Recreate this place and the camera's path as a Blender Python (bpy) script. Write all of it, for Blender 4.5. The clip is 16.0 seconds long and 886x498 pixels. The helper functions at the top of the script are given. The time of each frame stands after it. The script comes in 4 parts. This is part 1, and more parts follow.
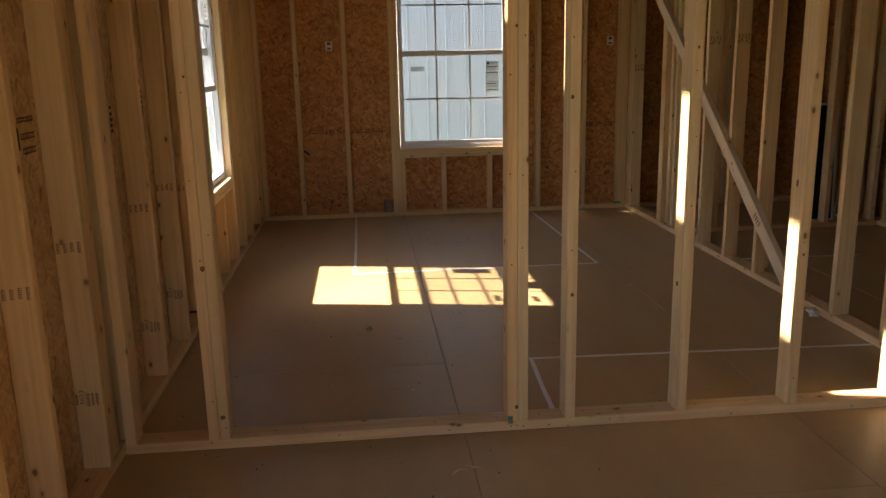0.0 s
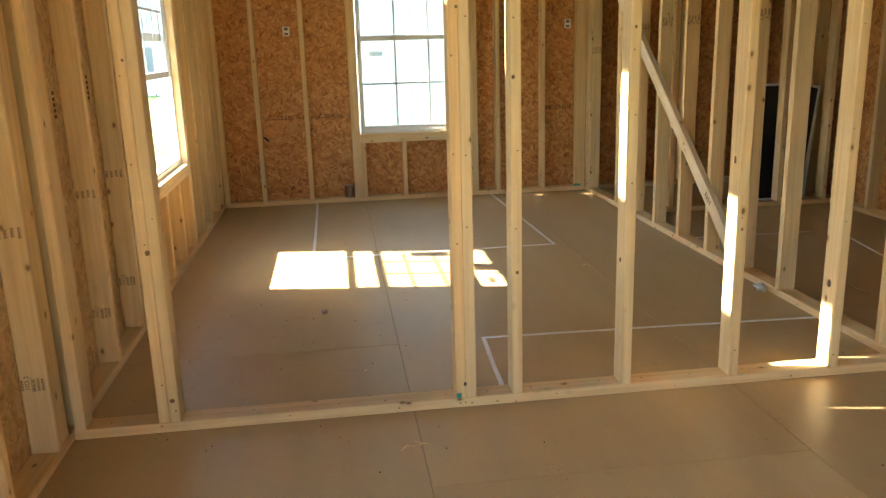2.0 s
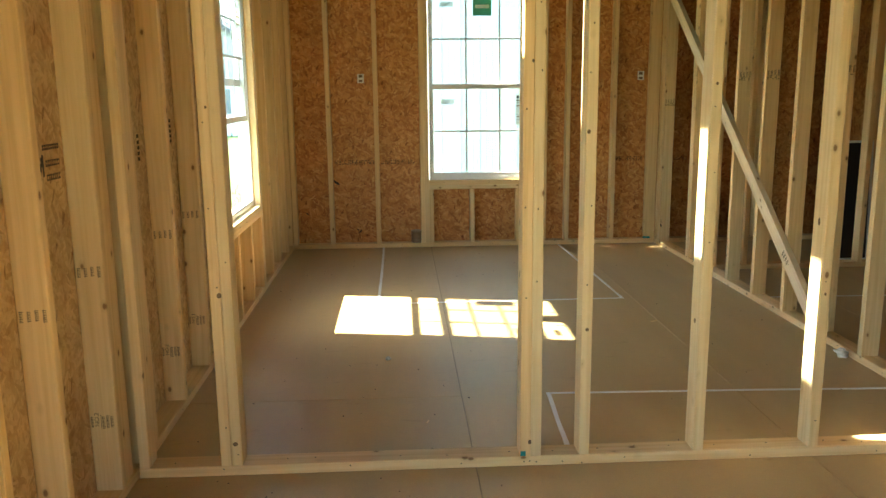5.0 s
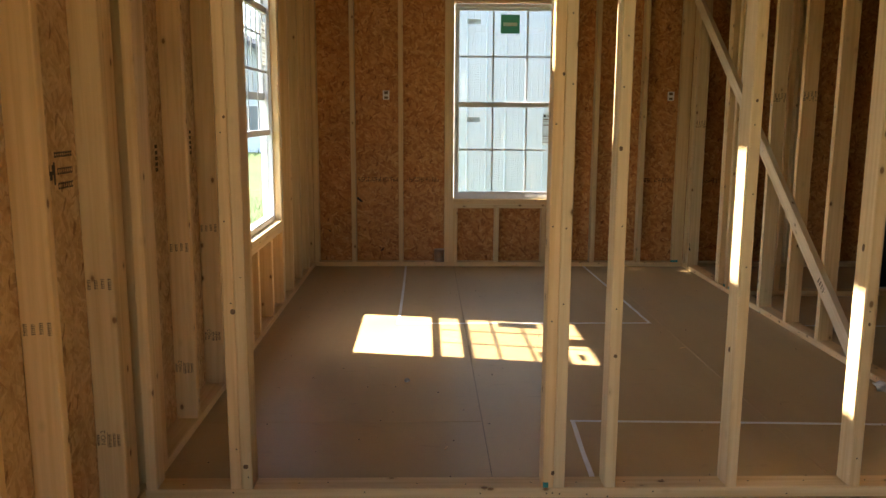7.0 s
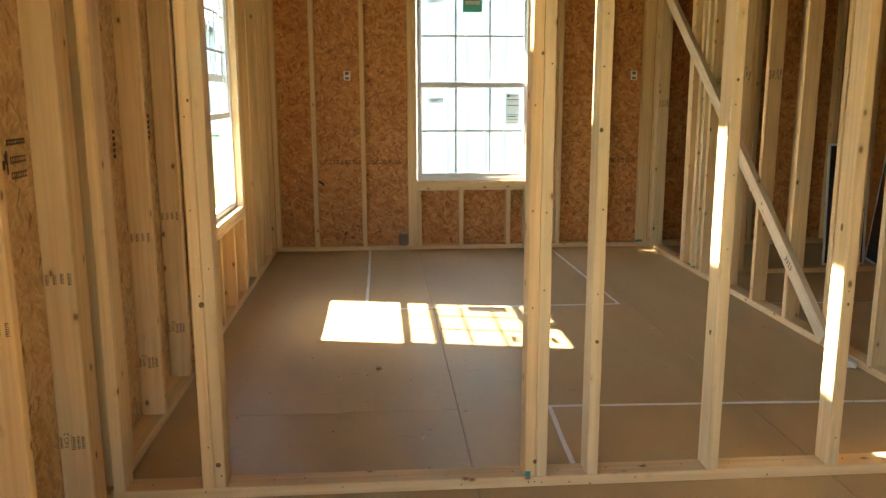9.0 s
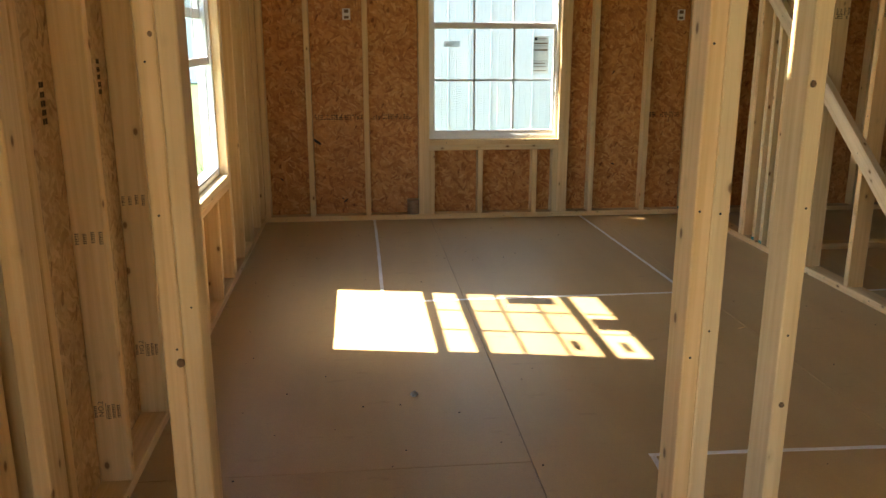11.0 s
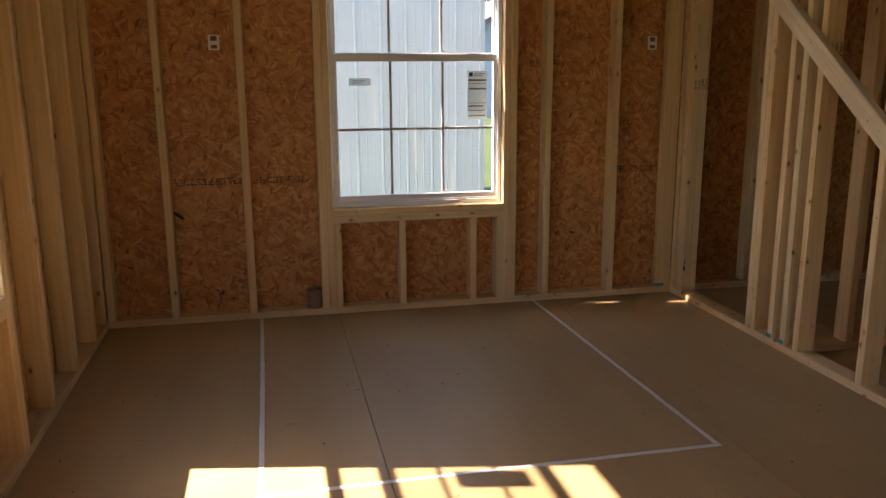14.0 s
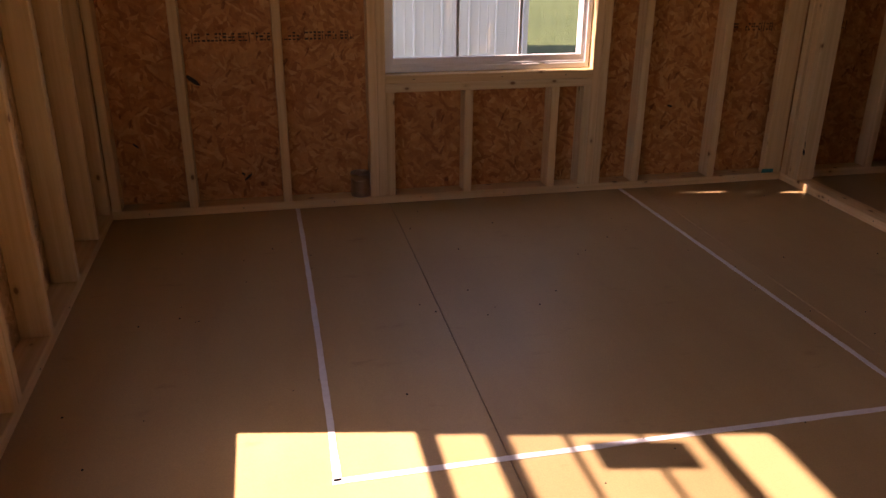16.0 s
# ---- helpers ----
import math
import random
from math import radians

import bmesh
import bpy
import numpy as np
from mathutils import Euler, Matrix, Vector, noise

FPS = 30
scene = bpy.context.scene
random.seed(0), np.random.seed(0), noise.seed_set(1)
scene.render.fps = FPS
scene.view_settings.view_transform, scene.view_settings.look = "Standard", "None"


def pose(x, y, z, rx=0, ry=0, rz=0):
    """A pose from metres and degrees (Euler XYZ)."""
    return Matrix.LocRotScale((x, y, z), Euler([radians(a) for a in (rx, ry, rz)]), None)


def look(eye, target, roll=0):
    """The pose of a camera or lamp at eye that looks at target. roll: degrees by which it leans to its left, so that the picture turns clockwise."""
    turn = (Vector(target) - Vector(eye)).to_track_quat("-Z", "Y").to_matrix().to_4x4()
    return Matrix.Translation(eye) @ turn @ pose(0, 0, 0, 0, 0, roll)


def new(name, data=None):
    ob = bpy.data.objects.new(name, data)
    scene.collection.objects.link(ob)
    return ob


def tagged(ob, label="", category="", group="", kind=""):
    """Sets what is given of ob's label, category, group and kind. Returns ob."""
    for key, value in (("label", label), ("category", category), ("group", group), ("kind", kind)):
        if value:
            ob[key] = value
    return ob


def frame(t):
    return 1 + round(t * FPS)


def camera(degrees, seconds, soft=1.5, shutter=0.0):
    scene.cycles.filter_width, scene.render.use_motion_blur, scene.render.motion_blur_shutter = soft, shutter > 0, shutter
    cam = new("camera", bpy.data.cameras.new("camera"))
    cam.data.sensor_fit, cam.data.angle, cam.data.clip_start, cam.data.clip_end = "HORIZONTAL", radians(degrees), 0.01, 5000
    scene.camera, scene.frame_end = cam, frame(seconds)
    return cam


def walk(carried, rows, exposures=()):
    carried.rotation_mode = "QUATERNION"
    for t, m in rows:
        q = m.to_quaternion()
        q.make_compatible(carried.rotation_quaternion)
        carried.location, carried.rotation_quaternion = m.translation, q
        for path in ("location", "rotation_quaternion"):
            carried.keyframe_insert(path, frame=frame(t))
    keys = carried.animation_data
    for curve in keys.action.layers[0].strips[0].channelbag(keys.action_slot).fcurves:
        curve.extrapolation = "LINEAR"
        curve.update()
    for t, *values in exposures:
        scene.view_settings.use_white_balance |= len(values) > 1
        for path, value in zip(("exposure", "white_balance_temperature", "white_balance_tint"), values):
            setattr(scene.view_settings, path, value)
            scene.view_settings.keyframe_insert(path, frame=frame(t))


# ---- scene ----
cam = camera(57.6, 16.0)
PATH = [
    (0, (0.885, -2.703, 1.337), (1.068, -0.765, 0.879), -1.20),
    (0.5, (0.942, -2.709, 1.313), (1.165, -0.787, 0.804), -1.60),
    (1, (0.946, -2.718, 1.324), (1.197, -0.804, 0.8), -2.00),
    (1.5, (0.958, -2.733, 1.323), (1.213, -0.814, 0.821), -1.80),
    (2, (0.976, -2.752, 1.318), (1.224, -0.829, 0.827), -1.70),
    (2.5, (0.993, -2.739, 1.296), (1.26, -0.819, 0.803), 0.20),
    (3, (1.006, -2.745, 1.304), (1.191, -0.816, 0.812), -0.20),
    (3.5, (1.003, -2.725, 1.311), (1.164, -0.785, 0.851), -0.10),
    (4, (0.98, -2.722, 1.31), (1.15, -0.777, 0.873), -0.10),
    (4.5, (0.969, -2.709, 1.322), (1.146, -0.757, 0.923), 0.10),
    (5, (0.955, -2.715, 1.339), (1.054, -0.754, 0.958), -0.60),
    (7.5, (0.961, -2.577, 1.312), (1.003, -0.604, 0.983), 0.30),
    (8, (0.93, -2.563, 1.313), (1.014, -0.594, 0.973), 0.60),
    (8.5, (0.911, -2.559, 1.337), (1.038, -0.596, 0.977), 0.10),
    (9, (0.898, -2.517, 1.319), (1.046, -0.559, 0.94), -0.10),
    (9.5, (0.826, -2.363, 1.329), (1.001, -0.42, 0.889), -0.50),
    (12, (0.674, -0.929, 1.252), (0.944, 0.973, 0.695), 1.90),
    (12.5, (0.676, -0.65, 1.239), (1.078, 1.203, 0.602), 2.80),
    (13, (0.698, -0.385, 1.228), (1.141, 1.427, 0.507), 2.00),
    (13.5, (0.815, -0.133, 1.251), (1.24, 1.72, 0.629), 0.70),
    (14, (0.865, -0.041, 1.311), (1.277, 1.868, 0.882), -0.30),
    (14.5, (0.866, -0.009, 1.308), (1.285, 1.898, 0.874), -0.10),
    (15, (0.847, 0.067, 1.218), (1.221, 1.89, 0.486), 0.80),
    (15.5, (0.777, 0.377, 1.175), (1.163, 2.164, 0.364), 1.60),
    (16, (0.695, 0.805, 1.218), (1.09, 2.612, 0.458), 0.50),
]
# exposure of the film camera, in stops
EXPOSURES = [(0.0, 2.40, 7230, 19), (0.5, 3.66, 7080, 7), (1.5, 3.97, 6950, 2), (3.0, 3.97, 6900, -2), (5.0, 3.90, 6760, -9), (7.3, 2.97, 7120, 12),
             (8.0, 3.58, 7100, 10), (9.7, 3.82, 7000, 3), (11.8, 3.15, 7080, 10), (12.5, 3.15, 7080, 14), (13.0, 3.02, 7200, 18), (13.5, 2.80, 7250, 23), (14.0, 2.70, 7130, 22),
             (14.5, 3.03, 7100, 28), (15.0, 2.80, 7480, 39), (15.5, 2.46, 7800, 42), (16.0, 2.20, 8050, 45)]
walk(cam, [(t, look(eye, target, roll)) for t, eye, target, roll in PATH], EXPOSURES)

# ---------------------------------------------------------------- light
SUN_WAY = Vector((1.0, -0.194, -1.090)).normalized()
world = bpy.data.worlds.new("world")
scene.world = world
world.use_nodes = True
wn = world.node_tree.nodes
sky = wn.new("ShaderNodeTexSky")
sky.sky_type = "NISHITA"
sky.sun_disc = False
sky.sun_elevation = math.asin(-SUN_WAY.z)
sky.sun_rotation = math.atan2(-SUN_WAY.x, -SUN_WAY.y)
world.node_tree.links.new(sky.outputs[0], wn["Background"].inputs[0])
wn["Background"].inputs[1].default_value = 0.12
sun = new("sun", bpy.data.lights.new("sun", "SUN"))
sun.data.energy, sun.data.angle, sun.data.color = 4.6, radians(0.55), (1.0, 0.95, 0.87)
sun.matrix_world = look((-20, 6, 24), Vector((-20, 6, 24)) + SUN_WAY)


# ---------------------------------------------------------------- materials
class Mat:
    """A node material under construction."""

    def __init__(self, name):
        self.m = bpy.data.materials.new(name)
        self.m.use_nodes = True
        self.t = self.m.node_tree
        self.b = self.t.nodes["Principled BSDF"]

    def node(self, kind, **values):
        n = self.t.nodes.new("ShaderNode" + kind)
        for key, value in values.items():
            n.inputs[key.replace("_", " ")].default_value = value
        return n

    def link(self, a, b):
        self.t.links.new(a, b)

    def math(self, op, a, b):
        n = self.t.nodes.new("ShaderNodeMath")
        n.operation = op
        for i, v in enumerate((a, b)):
            if isinstance(v, (int, float)):
                n.inputs[i].default_value = v
            else:
                self.link(v, n.inputs[i])
        return n.outputs[0]

    def mapped(self, scale, shift=True, kind="Object"):
        """Coordinates of the piece, scaled, and shifted by a random step for each piece."""
        co = self.node("TexCoord")
        mp = self.node("Mapping")
        mp.inputs["Scale"].default_value = scale
        self.link(co.outputs[kind], mp.inputs["Vector"])
        if shift:
            info = self.node("ObjectInfo")
            comb = self.node("CombineXYZ")
            for i, f in enumerate((37.0, 71.0, 113.0)):
                self.link(self.math("MULTIPLY", info.outputs["Random"], f), comb.inputs[i])
            self.link(comb.outputs[0], mp.inputs["Location"])
        return mp.outputs[0]

    def noise(self, vector, scale, detail=4.0, rough=0.55):
        n = self.node("TexNoise", Scale=scale, Detail=detail, Roughness=rough)
        self.link(vector, n.inputs["Vector"])
        return n

    def ramp(self, fac, *stops):
        n = self.node("ValToRGB")
        el = n.color_ramp.elements
        while len(el) < len(stops):
            el.new(0.5)
        for e, (p, c) in zip(el, stops):
            e.position, e.color = p, (*c, 1) if len(c) == 3 else c
        self.link(fac, n.inputs[0])
        return n.outputs[0]

    def mix(self, kind, fac, a, b):
        n = self.t.nodes.new("ShaderNodeMix")
        n.data_type, n.blend_type = "RGBA", kind
        for i, v in ((0, fac), (6, a), (7, b)):
            if isinstance(v, (int, float)):
                n.inputs[i].default_value = v
            elif isinstance(v, tuple):
                n.inputs[i].default_value = (*v, 1)
            else:
                self.link(v, n.inputs[i])
        return n.outputs[2]

    def bump(self, height, strength, distance):
        n = self.node("Bump", Strength=strength, Distance=distance)
        self.link(height, n.inputs["Height"])
        self.link(n.outputs[0], self.b.inputs["Normal"])

    def done(self, color, rough=0.6, metal=0.0, spec=0.4):
        if isinstance(color, tuple):
            self.b.inputs["Base Color"].default_value = (*color, 1)
        else:
            self.link(color, self.b.inputs["Base Color"])
        if isinstance(rough, (int, float)):
            self.b.inputs["Roughness"].default_value = rough
        else:
            self.link(rough, self.b.inputs["Roughness"])
        self.b.inputs["Metallic"].default_value = metal
        self.b.inputs["Specular IOR Level"].default_value = spec
        return self.m


def m_lumber(name, light, dark):
    """Sawn spruce: grain along the local z, a cathedral figure, knots, faint grey stain, a tint of its own for each piece."""
    k = Mat(name)
    grain = k.noise(k.mapped((60, 60, 1.6)), 1.0, 5.0, 0.6)
    figure = k.noise(k.mapped((11, 11, 0.5)), 1.0, 2.0, 0.5)
    rings = k.math("SINE", k.math("MULTIPLY", figure.outputs[0], 55.0), 0.0)
    base = k.ramp(grain.outputs[0], (0.25, dark), (0.55, light), (0.85, tuple(min(1, c * 1.08) for c in light)))
    base = k.mix("MULTIPLY", k.math("MULTIPLY", k.math("ADD", rings, 1.0), 0.06), base, (0.72, 0.52, 0.34))
    info = k.node("ObjectInfo")
    tint = k.ramp(info.outputs["Random"], (0.0, (1.05, 0.92, 0.76)), (0.3, (0.94, 0.95, 0.93)), (0.55, (1.06, 0.97, 0.86)), (0.8, (1.07, 1.03, 0.97)), (1.0, (0.90, 0.82, 0.70)))
    base = k.mix("MULTIPLY", 0.85, base, tint)
    stain = k.noise(k.mapped((4, 4, 1.1)), 1.0, 3.0)
    base = k.mix("MULTIPLY", k.ramp(stain.outputs[0], (0.5, (0, 0, 0)), (0.75, (0.3, 0.3, 0.3))), base, (0.68, 0.56, 0.44))
    vor = k.node("TexVoronoi", Scale=1.0, Randomness=1.0)
    k.link(k.mapped((17, 17, 10)), vor.inputs["Vector"])
    some = k.node("SeparateColor")
    k.link(vor.outputs["Color"], some.inputs[0])
    rare = k.math("GREATER_THAN", some.outputs[0], 0.66)
    knot = k.ramp(vor.outputs["Distance"], (0.075, (1, 1, 1)), (0.11, (0.75, 0.75, 0.75)), (0.14, (0.2, 0.2, 0.2)), (0.27, (0, 0, 0)))
    base = k.mix("MIX", k.math("MULTIPLY", knot, rare), base, (0.24, 0.125, 0.052))
    k.bump(grain.outputs[0], 0.25, 0.0012)
    return k.done(base, 0.62, spec=0.3)


def m_osb(name, tones, gain=1.0):
    """Oriented strand board: overlapping flakes at many angles, of five tones, with few dark resinous flecks."""
    k = Mat(name)
    co = k.mapped((1, 1, 1), True)
    split, flat = k.node("SeparateXYZ"), k.node("CombineXYZ")
    k.link(co, split.inputs[0])
    k.link(k.math("ADD", split.outputs[0], split.outputs[1]), flat.inputs[0])
    k.link(split.outputs[2], flat.inputs[1])
    warp = k.noise(flat.outputs[0], 11.0, 2.0)
    off = k.mix("ADD", 0.045, flat.outputs[0], warp.outputs["Color"])

    def flakes(across, along, turn):
        """Cells of strands whose length runs at the angle turn in the board's plane."""
        turned, mp = k.node("Mapping"), k.node("Mapping")
        turned.inputs["Rotation"].default_value = (0.0, 0.0, -turn)
        mp.inputs["Scale"].default_value = (along, across, 1.0)
        k.link(off, turned.inputs["Vector"])
        k.link(turned.outputs[0], mp.inputs["Vector"])
        v = k.node("TexVoronoi", Scale=1.0, Randomness=1.0)
        v.voronoi_dimensions = "2D"
        k.link(mp.outputs[0], v.inputs["Vector"])
        s = k.node("SeparateColor")
        k.link(v.outputs["Color"], s.inputs[0])
        return s

    lays = [flakes(52 * gain, 15, 1.5), flakes(56 * gain, 16, 0.9), flakes(56 * gain, 17, 2.25), flakes(60 * gain, 18, 1.75), flakes(64 * gain, 20, 0.45), flakes(72 * gain, 22, 2.6)]
    tone = lays[0].outputs[0]
    for lay, cut in zip(lays[1:], (0.55, 0.6, 0.65, 0.72, 0.78)):
        tone = k.mix("MIX", k.math("GREATER_THAN", lay.outputs[1], cut), tone, lay.outputs[0])
    blur = k.noise(flat.outputs[0], 46.0, 3.0)
    tone = k.mix("MIX", 0.30, tone, blur.outputs[0])
    col = k.ramp(tone, *zip((0.08, 0.3, 0.52, 0.74, 0.95), tones))
    dark = flakes(95, 30, 1.2)
    col = k.mix("MULTIPLY", k.math("MULTIPLY", k.math("GREATER_THAN", dark.outputs[2], 0.984), 0.6), col, (0.3, 0.17, 0.09))
    broad = k.noise(co, 2.3, 3.0)
    col = k.mix("MULTIPLY", 0.45, col, k.ramp(broad.outputs[0], (0.3, (0.82, 0.74, 0.66)), (0.7, (1.05, 1.02, 0.98))))
    patch = k.noise(flat.outputs[0], 15.0, 4.0, 0.65)
    col = k.mix("MULTIPLY", 0.55, col, k.ramp(patch.outputs[0], (0.34, (0.66, 0.52, 0.42)), (0.52, (1, 0.98, 0.96)), (0.68, (1.12, 1.08, 1.0))))
    fine = k.noise(k.mapped((150, 150, 60)), 1.0, 3.0)
    col = k.mix("MULTIPLY", 0.3, col, k.ramp(fine.outputs[0], (0.3, (0.72, 0.66, 0.6)), (0.7, (1.08, 1.06, 1.02))))
    k.bump(tone, 0.3, 0.0015)
    return k.done(col, 0.55, spec=0.35)


def m_floor(name):
    """Smooth resin-sealed subfloor panel, brown, with scuffs, dust and small dark flecks."""
    k = Mat(name)
    co = k.mapped((1, 1, 1))
    fine = k.noise(co, 260.0, 3.0)
    cloud = k.noise(co, 1.7, 4.0)
    streak = k.noise(k.mapped((5, 0.7, 1)), 1.0, 5.0)
    col = k.ramp(cloud.outputs[0], (0.3, (0.470, 0.325, 0.155)), (0.7, (0.550, 0.388, 0.195)))
    col = k.mix("MULTIPLY", 0.45, col, k.ramp(fine.outputs[0], (0.3, (0.8, 0.8, 0.8)), (0.7, (1.1, 1.1, 1.1))))
    col = k.mix("MULTIPLY", 0.35, col, k.ramp(streak.outputs[0], (0.35, (0.82, 0.78, 0.74)), (0.65, (1.08, 1.08, 1.08))))
    scuff = k.noise(k.mapped((3, 3, 3)), 2.0, 8.0, 0.72)
    col = k.mix("MIX", k.ramp(scuff.outputs[0], (0.66, (0, 0, 0)), (0.76, (0.3, 0.3, 0.3))), col, (0.42, 0.36, 0.30))
    smudge = k.noise(k.mapped((4, 9, 4)), 1.6, 6.0, 0.62)
    col = k.mix("MULTIPLY", k.ramp(smudge.outputs[0], (0.63, (0, 0, 0)), (0.74, (0.35, 0.35, 0.35))), col, (0.5, 0.43, 0.36))
    info = k.node("ObjectInfo")
    col = k.mix("MULTIPLY", 0.5, col, k.ramp(info.outputs["Random"], (0.0, (0.92, 0.9, 0.88)), (1.0, (1.06, 1.04, 1.02))))
    k.bump(fine.outputs[0], 0.12, 0.0006)
    rough = k.ramp(cloud.outputs[0], (0.3, (0.36, 0.36, 0.36)), (0.7, (0.50, 0.50, 0.50)))
    return k.done(col, rough, spec=0.45)


def m_plain(name, color, rough=0.5, metal=0.0, vary=0.12, scale=30.0, bump=0.1, spec=0.4):
    """A painted, plastic, paper or metal surface with slight dirt at two scales."""
    k = Mat(name)
    co = k.mapped((1, 1, 1))
    a, b = k.noise(co, scale, 4.0), k.noise(co, scale / 9, 3.0)
    lo = tuple(c * (1 - vary) for c in color)
    col = k.ramp(a.outputs[0], (0.3, lo), (0.7, color))
    col = k.mix("MULTIPLY", 0.6, col, k.ramp(b.outputs[0], (0.3, (1 - vary,) * 3), (0.7, (1, 1, 1))))
    k.bump(a.outputs[0], bump, 0.001)
    return k.done(col, rough, metal, spec)


def m_glass(name):
    """Thin window glass: clear, with a faint mirror."""
    k = Mat(name)
    clear = k.node("BsdfTransparent")
    clear.inputs[0].default_value = (0.89, 0.89, 0.89, 1)
    gloss = k.node("BsdfGlossy", Roughness=0.02)
    both = k.node("MixShader", Fac=0.05)
    k.link(clear.outputs[0], both.inputs[1])
    k.link(gloss.outputs[0], both.inputs[2])
    k.link(both.outputs[0], k.t.nodes["Material Output"].inputs[0])
    return k.m


def m_thin_paper(name, color):
    """Paper through which daylight shows."""
    k = Mat(name)
    n = k.noise(k.mapped((1, 1, 1)), 60.0, 3.0)
    col = k.ramp(n.outputs[0], (0.3, tuple(c * 0.88 for c in color)), (0.7, color))
    k.done(col, 0.7)
    thin = k.node("BsdfTranslucent")
    k.link(col, thin.inputs[0])
    both = k.node("MixShader", Fac=0.75)
    k.link(k.b.outputs[0], both.inputs[1])
    k.link(thin.outputs[0], both.inputs[2])
    k.link(both.outputs[0], k.t.nodes["Material Output"].inputs[0])
    return k.m


def m_grass(name):
    k = Mat(name)
    co = k.mapped((1, 1, 1), False)
    a, b = k.noise(co, 9.0, 6.0, 0.7), k.noise(co, 0.35, 3.0)
    col = k.ramp(a.outputs[0], (0.25, (0.050, 0.082, 0.030)), (0.55, (0.078, 0.115, 0.048)), (0.8, (0.120, 0.150, 0.080)))
    col = k.mix("MULTIPLY", 0.6, col, k.ramp(b.outputs[0], (0.3, (0.7, 0.75, 0.6)), (0.7, (1.2, 1.1, 0.9))))
    k.bump(a.outputs[0], 0.8, 0.05)
    return k.done(col, 0.8, spec=0.2)


PALE_LUMBER = m_lumber("weathered_spruce", (0.74, 0.62, 0.44), (0.62, 0.49, 0.32))
LUMBER = m_lumber("sawn_spruce", (0.765, 0.590, 0.345), (0.650, 0.465, 0.245))
OSB = m_osb("strand_board", ((0.345, 0.130, 0.040), (0.49, 0.215, 0.066), (0.565, 0.270, 0.088), (0.63, 0.330, 0.120), (0.73, 0.455, 0.205)))
PALE_OSB = m_osb("pale_strand_board", ((0.47, 0.315, 0.165), (0.57, 0.40, 0.22), (0.645, 0.475, 0.275), (0.69, 0.52, 0.315), (0.74, 0.58, 0.37)), 1.3)
FLOOR = m_floor("subfloor_panel")
VINYL = m_plain("white_vinyl", (0.80, 0.81, 0.82), 0.35, vary=0.05)
GLASS = m_glass("window_glass")
TAPE = m_plain("white_tape", (0.90, 0.90, 0.93), 0.32, vary=0.12, scale=60)
PAPER = m_plain("white_paper", (0.78, 0.77, 0.72), 0.7, vary=0.1)
LUMP = m_plain("grey_foam", (0.62, 0.60, 0.56), 0.8, vary=0.5, scale=90)
INK = m_plain("black_ink", (0.03, 0.028, 0.027), 0.7, vary=0.3, scale=120)
STAMP = m_plain("faded_stamp_ink", (0.24, 0.160, 0.095), 0.75, vary=0.45, scale=220)
DARKINK = m_plain("printed_black_ink", (0.085, 0.055, 0.032), 0.75, vary=0.6, scale=180)
BLUEINK = m_plain("blue_black_ink", (0.085, 0.078, 0.085), 0.75, vary=0.5, scale=200)
FILLER = m_plain("brown_joint_glue", (0.37, 0.27, 0.165), 0.8, vary=0.35, scale=25)
TEAL = m_plain("teal_paint", (0.05, 0.34, 0.31), 0.6, vary=0.4, scale=90)
KNOT = m_plain("knot_wood", (0.27, 0.150, 0.068), 0.6, vary=0.5, scale=160)
DARKGREEN = m_plain("dark_green_paint", (0.035, 0.075, 0.055), 0.6, vary=0.5, scale=90)
GREEN = m_thin_paper("green_label", (0.16, 0.33, 0.22))
THIN = m_thin_paper("thin_white_paper", (0.62, 0.63, 0.60))
GREYLAB = m_thin_paper("grey_label", (0.72, 0.73, 0.72))
STEEL = m_plain("galvanised_steel", (0.50, 0.42, 0.33), 0.30, 0.95, 0.2, 40)
BLACK = m_plain("black_mesh", (0.012, 0.012, 0.014), 0.5)
GRASS = m_grass("meadow")
SIDING = m_plain("white_metal_siding", (0.66, 0.77, 0.84), 0.4, vary=0.06, scale=4)
# colour of the unseen ceiling, kept dark to cut bounced light
DECK = m_plain("dark_bounce_blocker", (0.16, 0.125, 0.09), 0.85, vary=0.3)


# ---------------------------------------------------------------- making pieces
MESHES, WORLD = {}, {}


def mesh_of(bm, name, *mats):
    bm.normal_update()
    me = bpy.data.meshes.new(name)
    bm.to_mesh(me)
    bm.free()
    for m in mats:
        me.materials.append(m)
    return me


def thing(name, at, label, category="", group="", kind=""):
    """An Empty at a thing's base."""
    ob = new(name)
    ob.empty_display_size = 0.1
    ob.location = at
    WORLD[ob.name] = Matrix.Translation(at)
    return tagged(ob, label, category, group, kind)


def under(ob, parent, m=None):
    """Puts ob, placed in the world by m, under its parent."""
    WORLD[ob.name] = Matrix(m) if m is not None else Matrix()
    ob.parent = parent
    ob.matrix_parent_inverse = WORLD[parent.name].inverted()
    ob.matrix_basis = WORLD[ob.name]
    return ob


def part(name, bm, material, parent, label="", m=None):
    mats = material if isinstance(material, (tuple, list)) else (material,)
    ob = new(name, mesh_of(bm, name, *mats))
    return tagged(under(ob, parent, m), label)


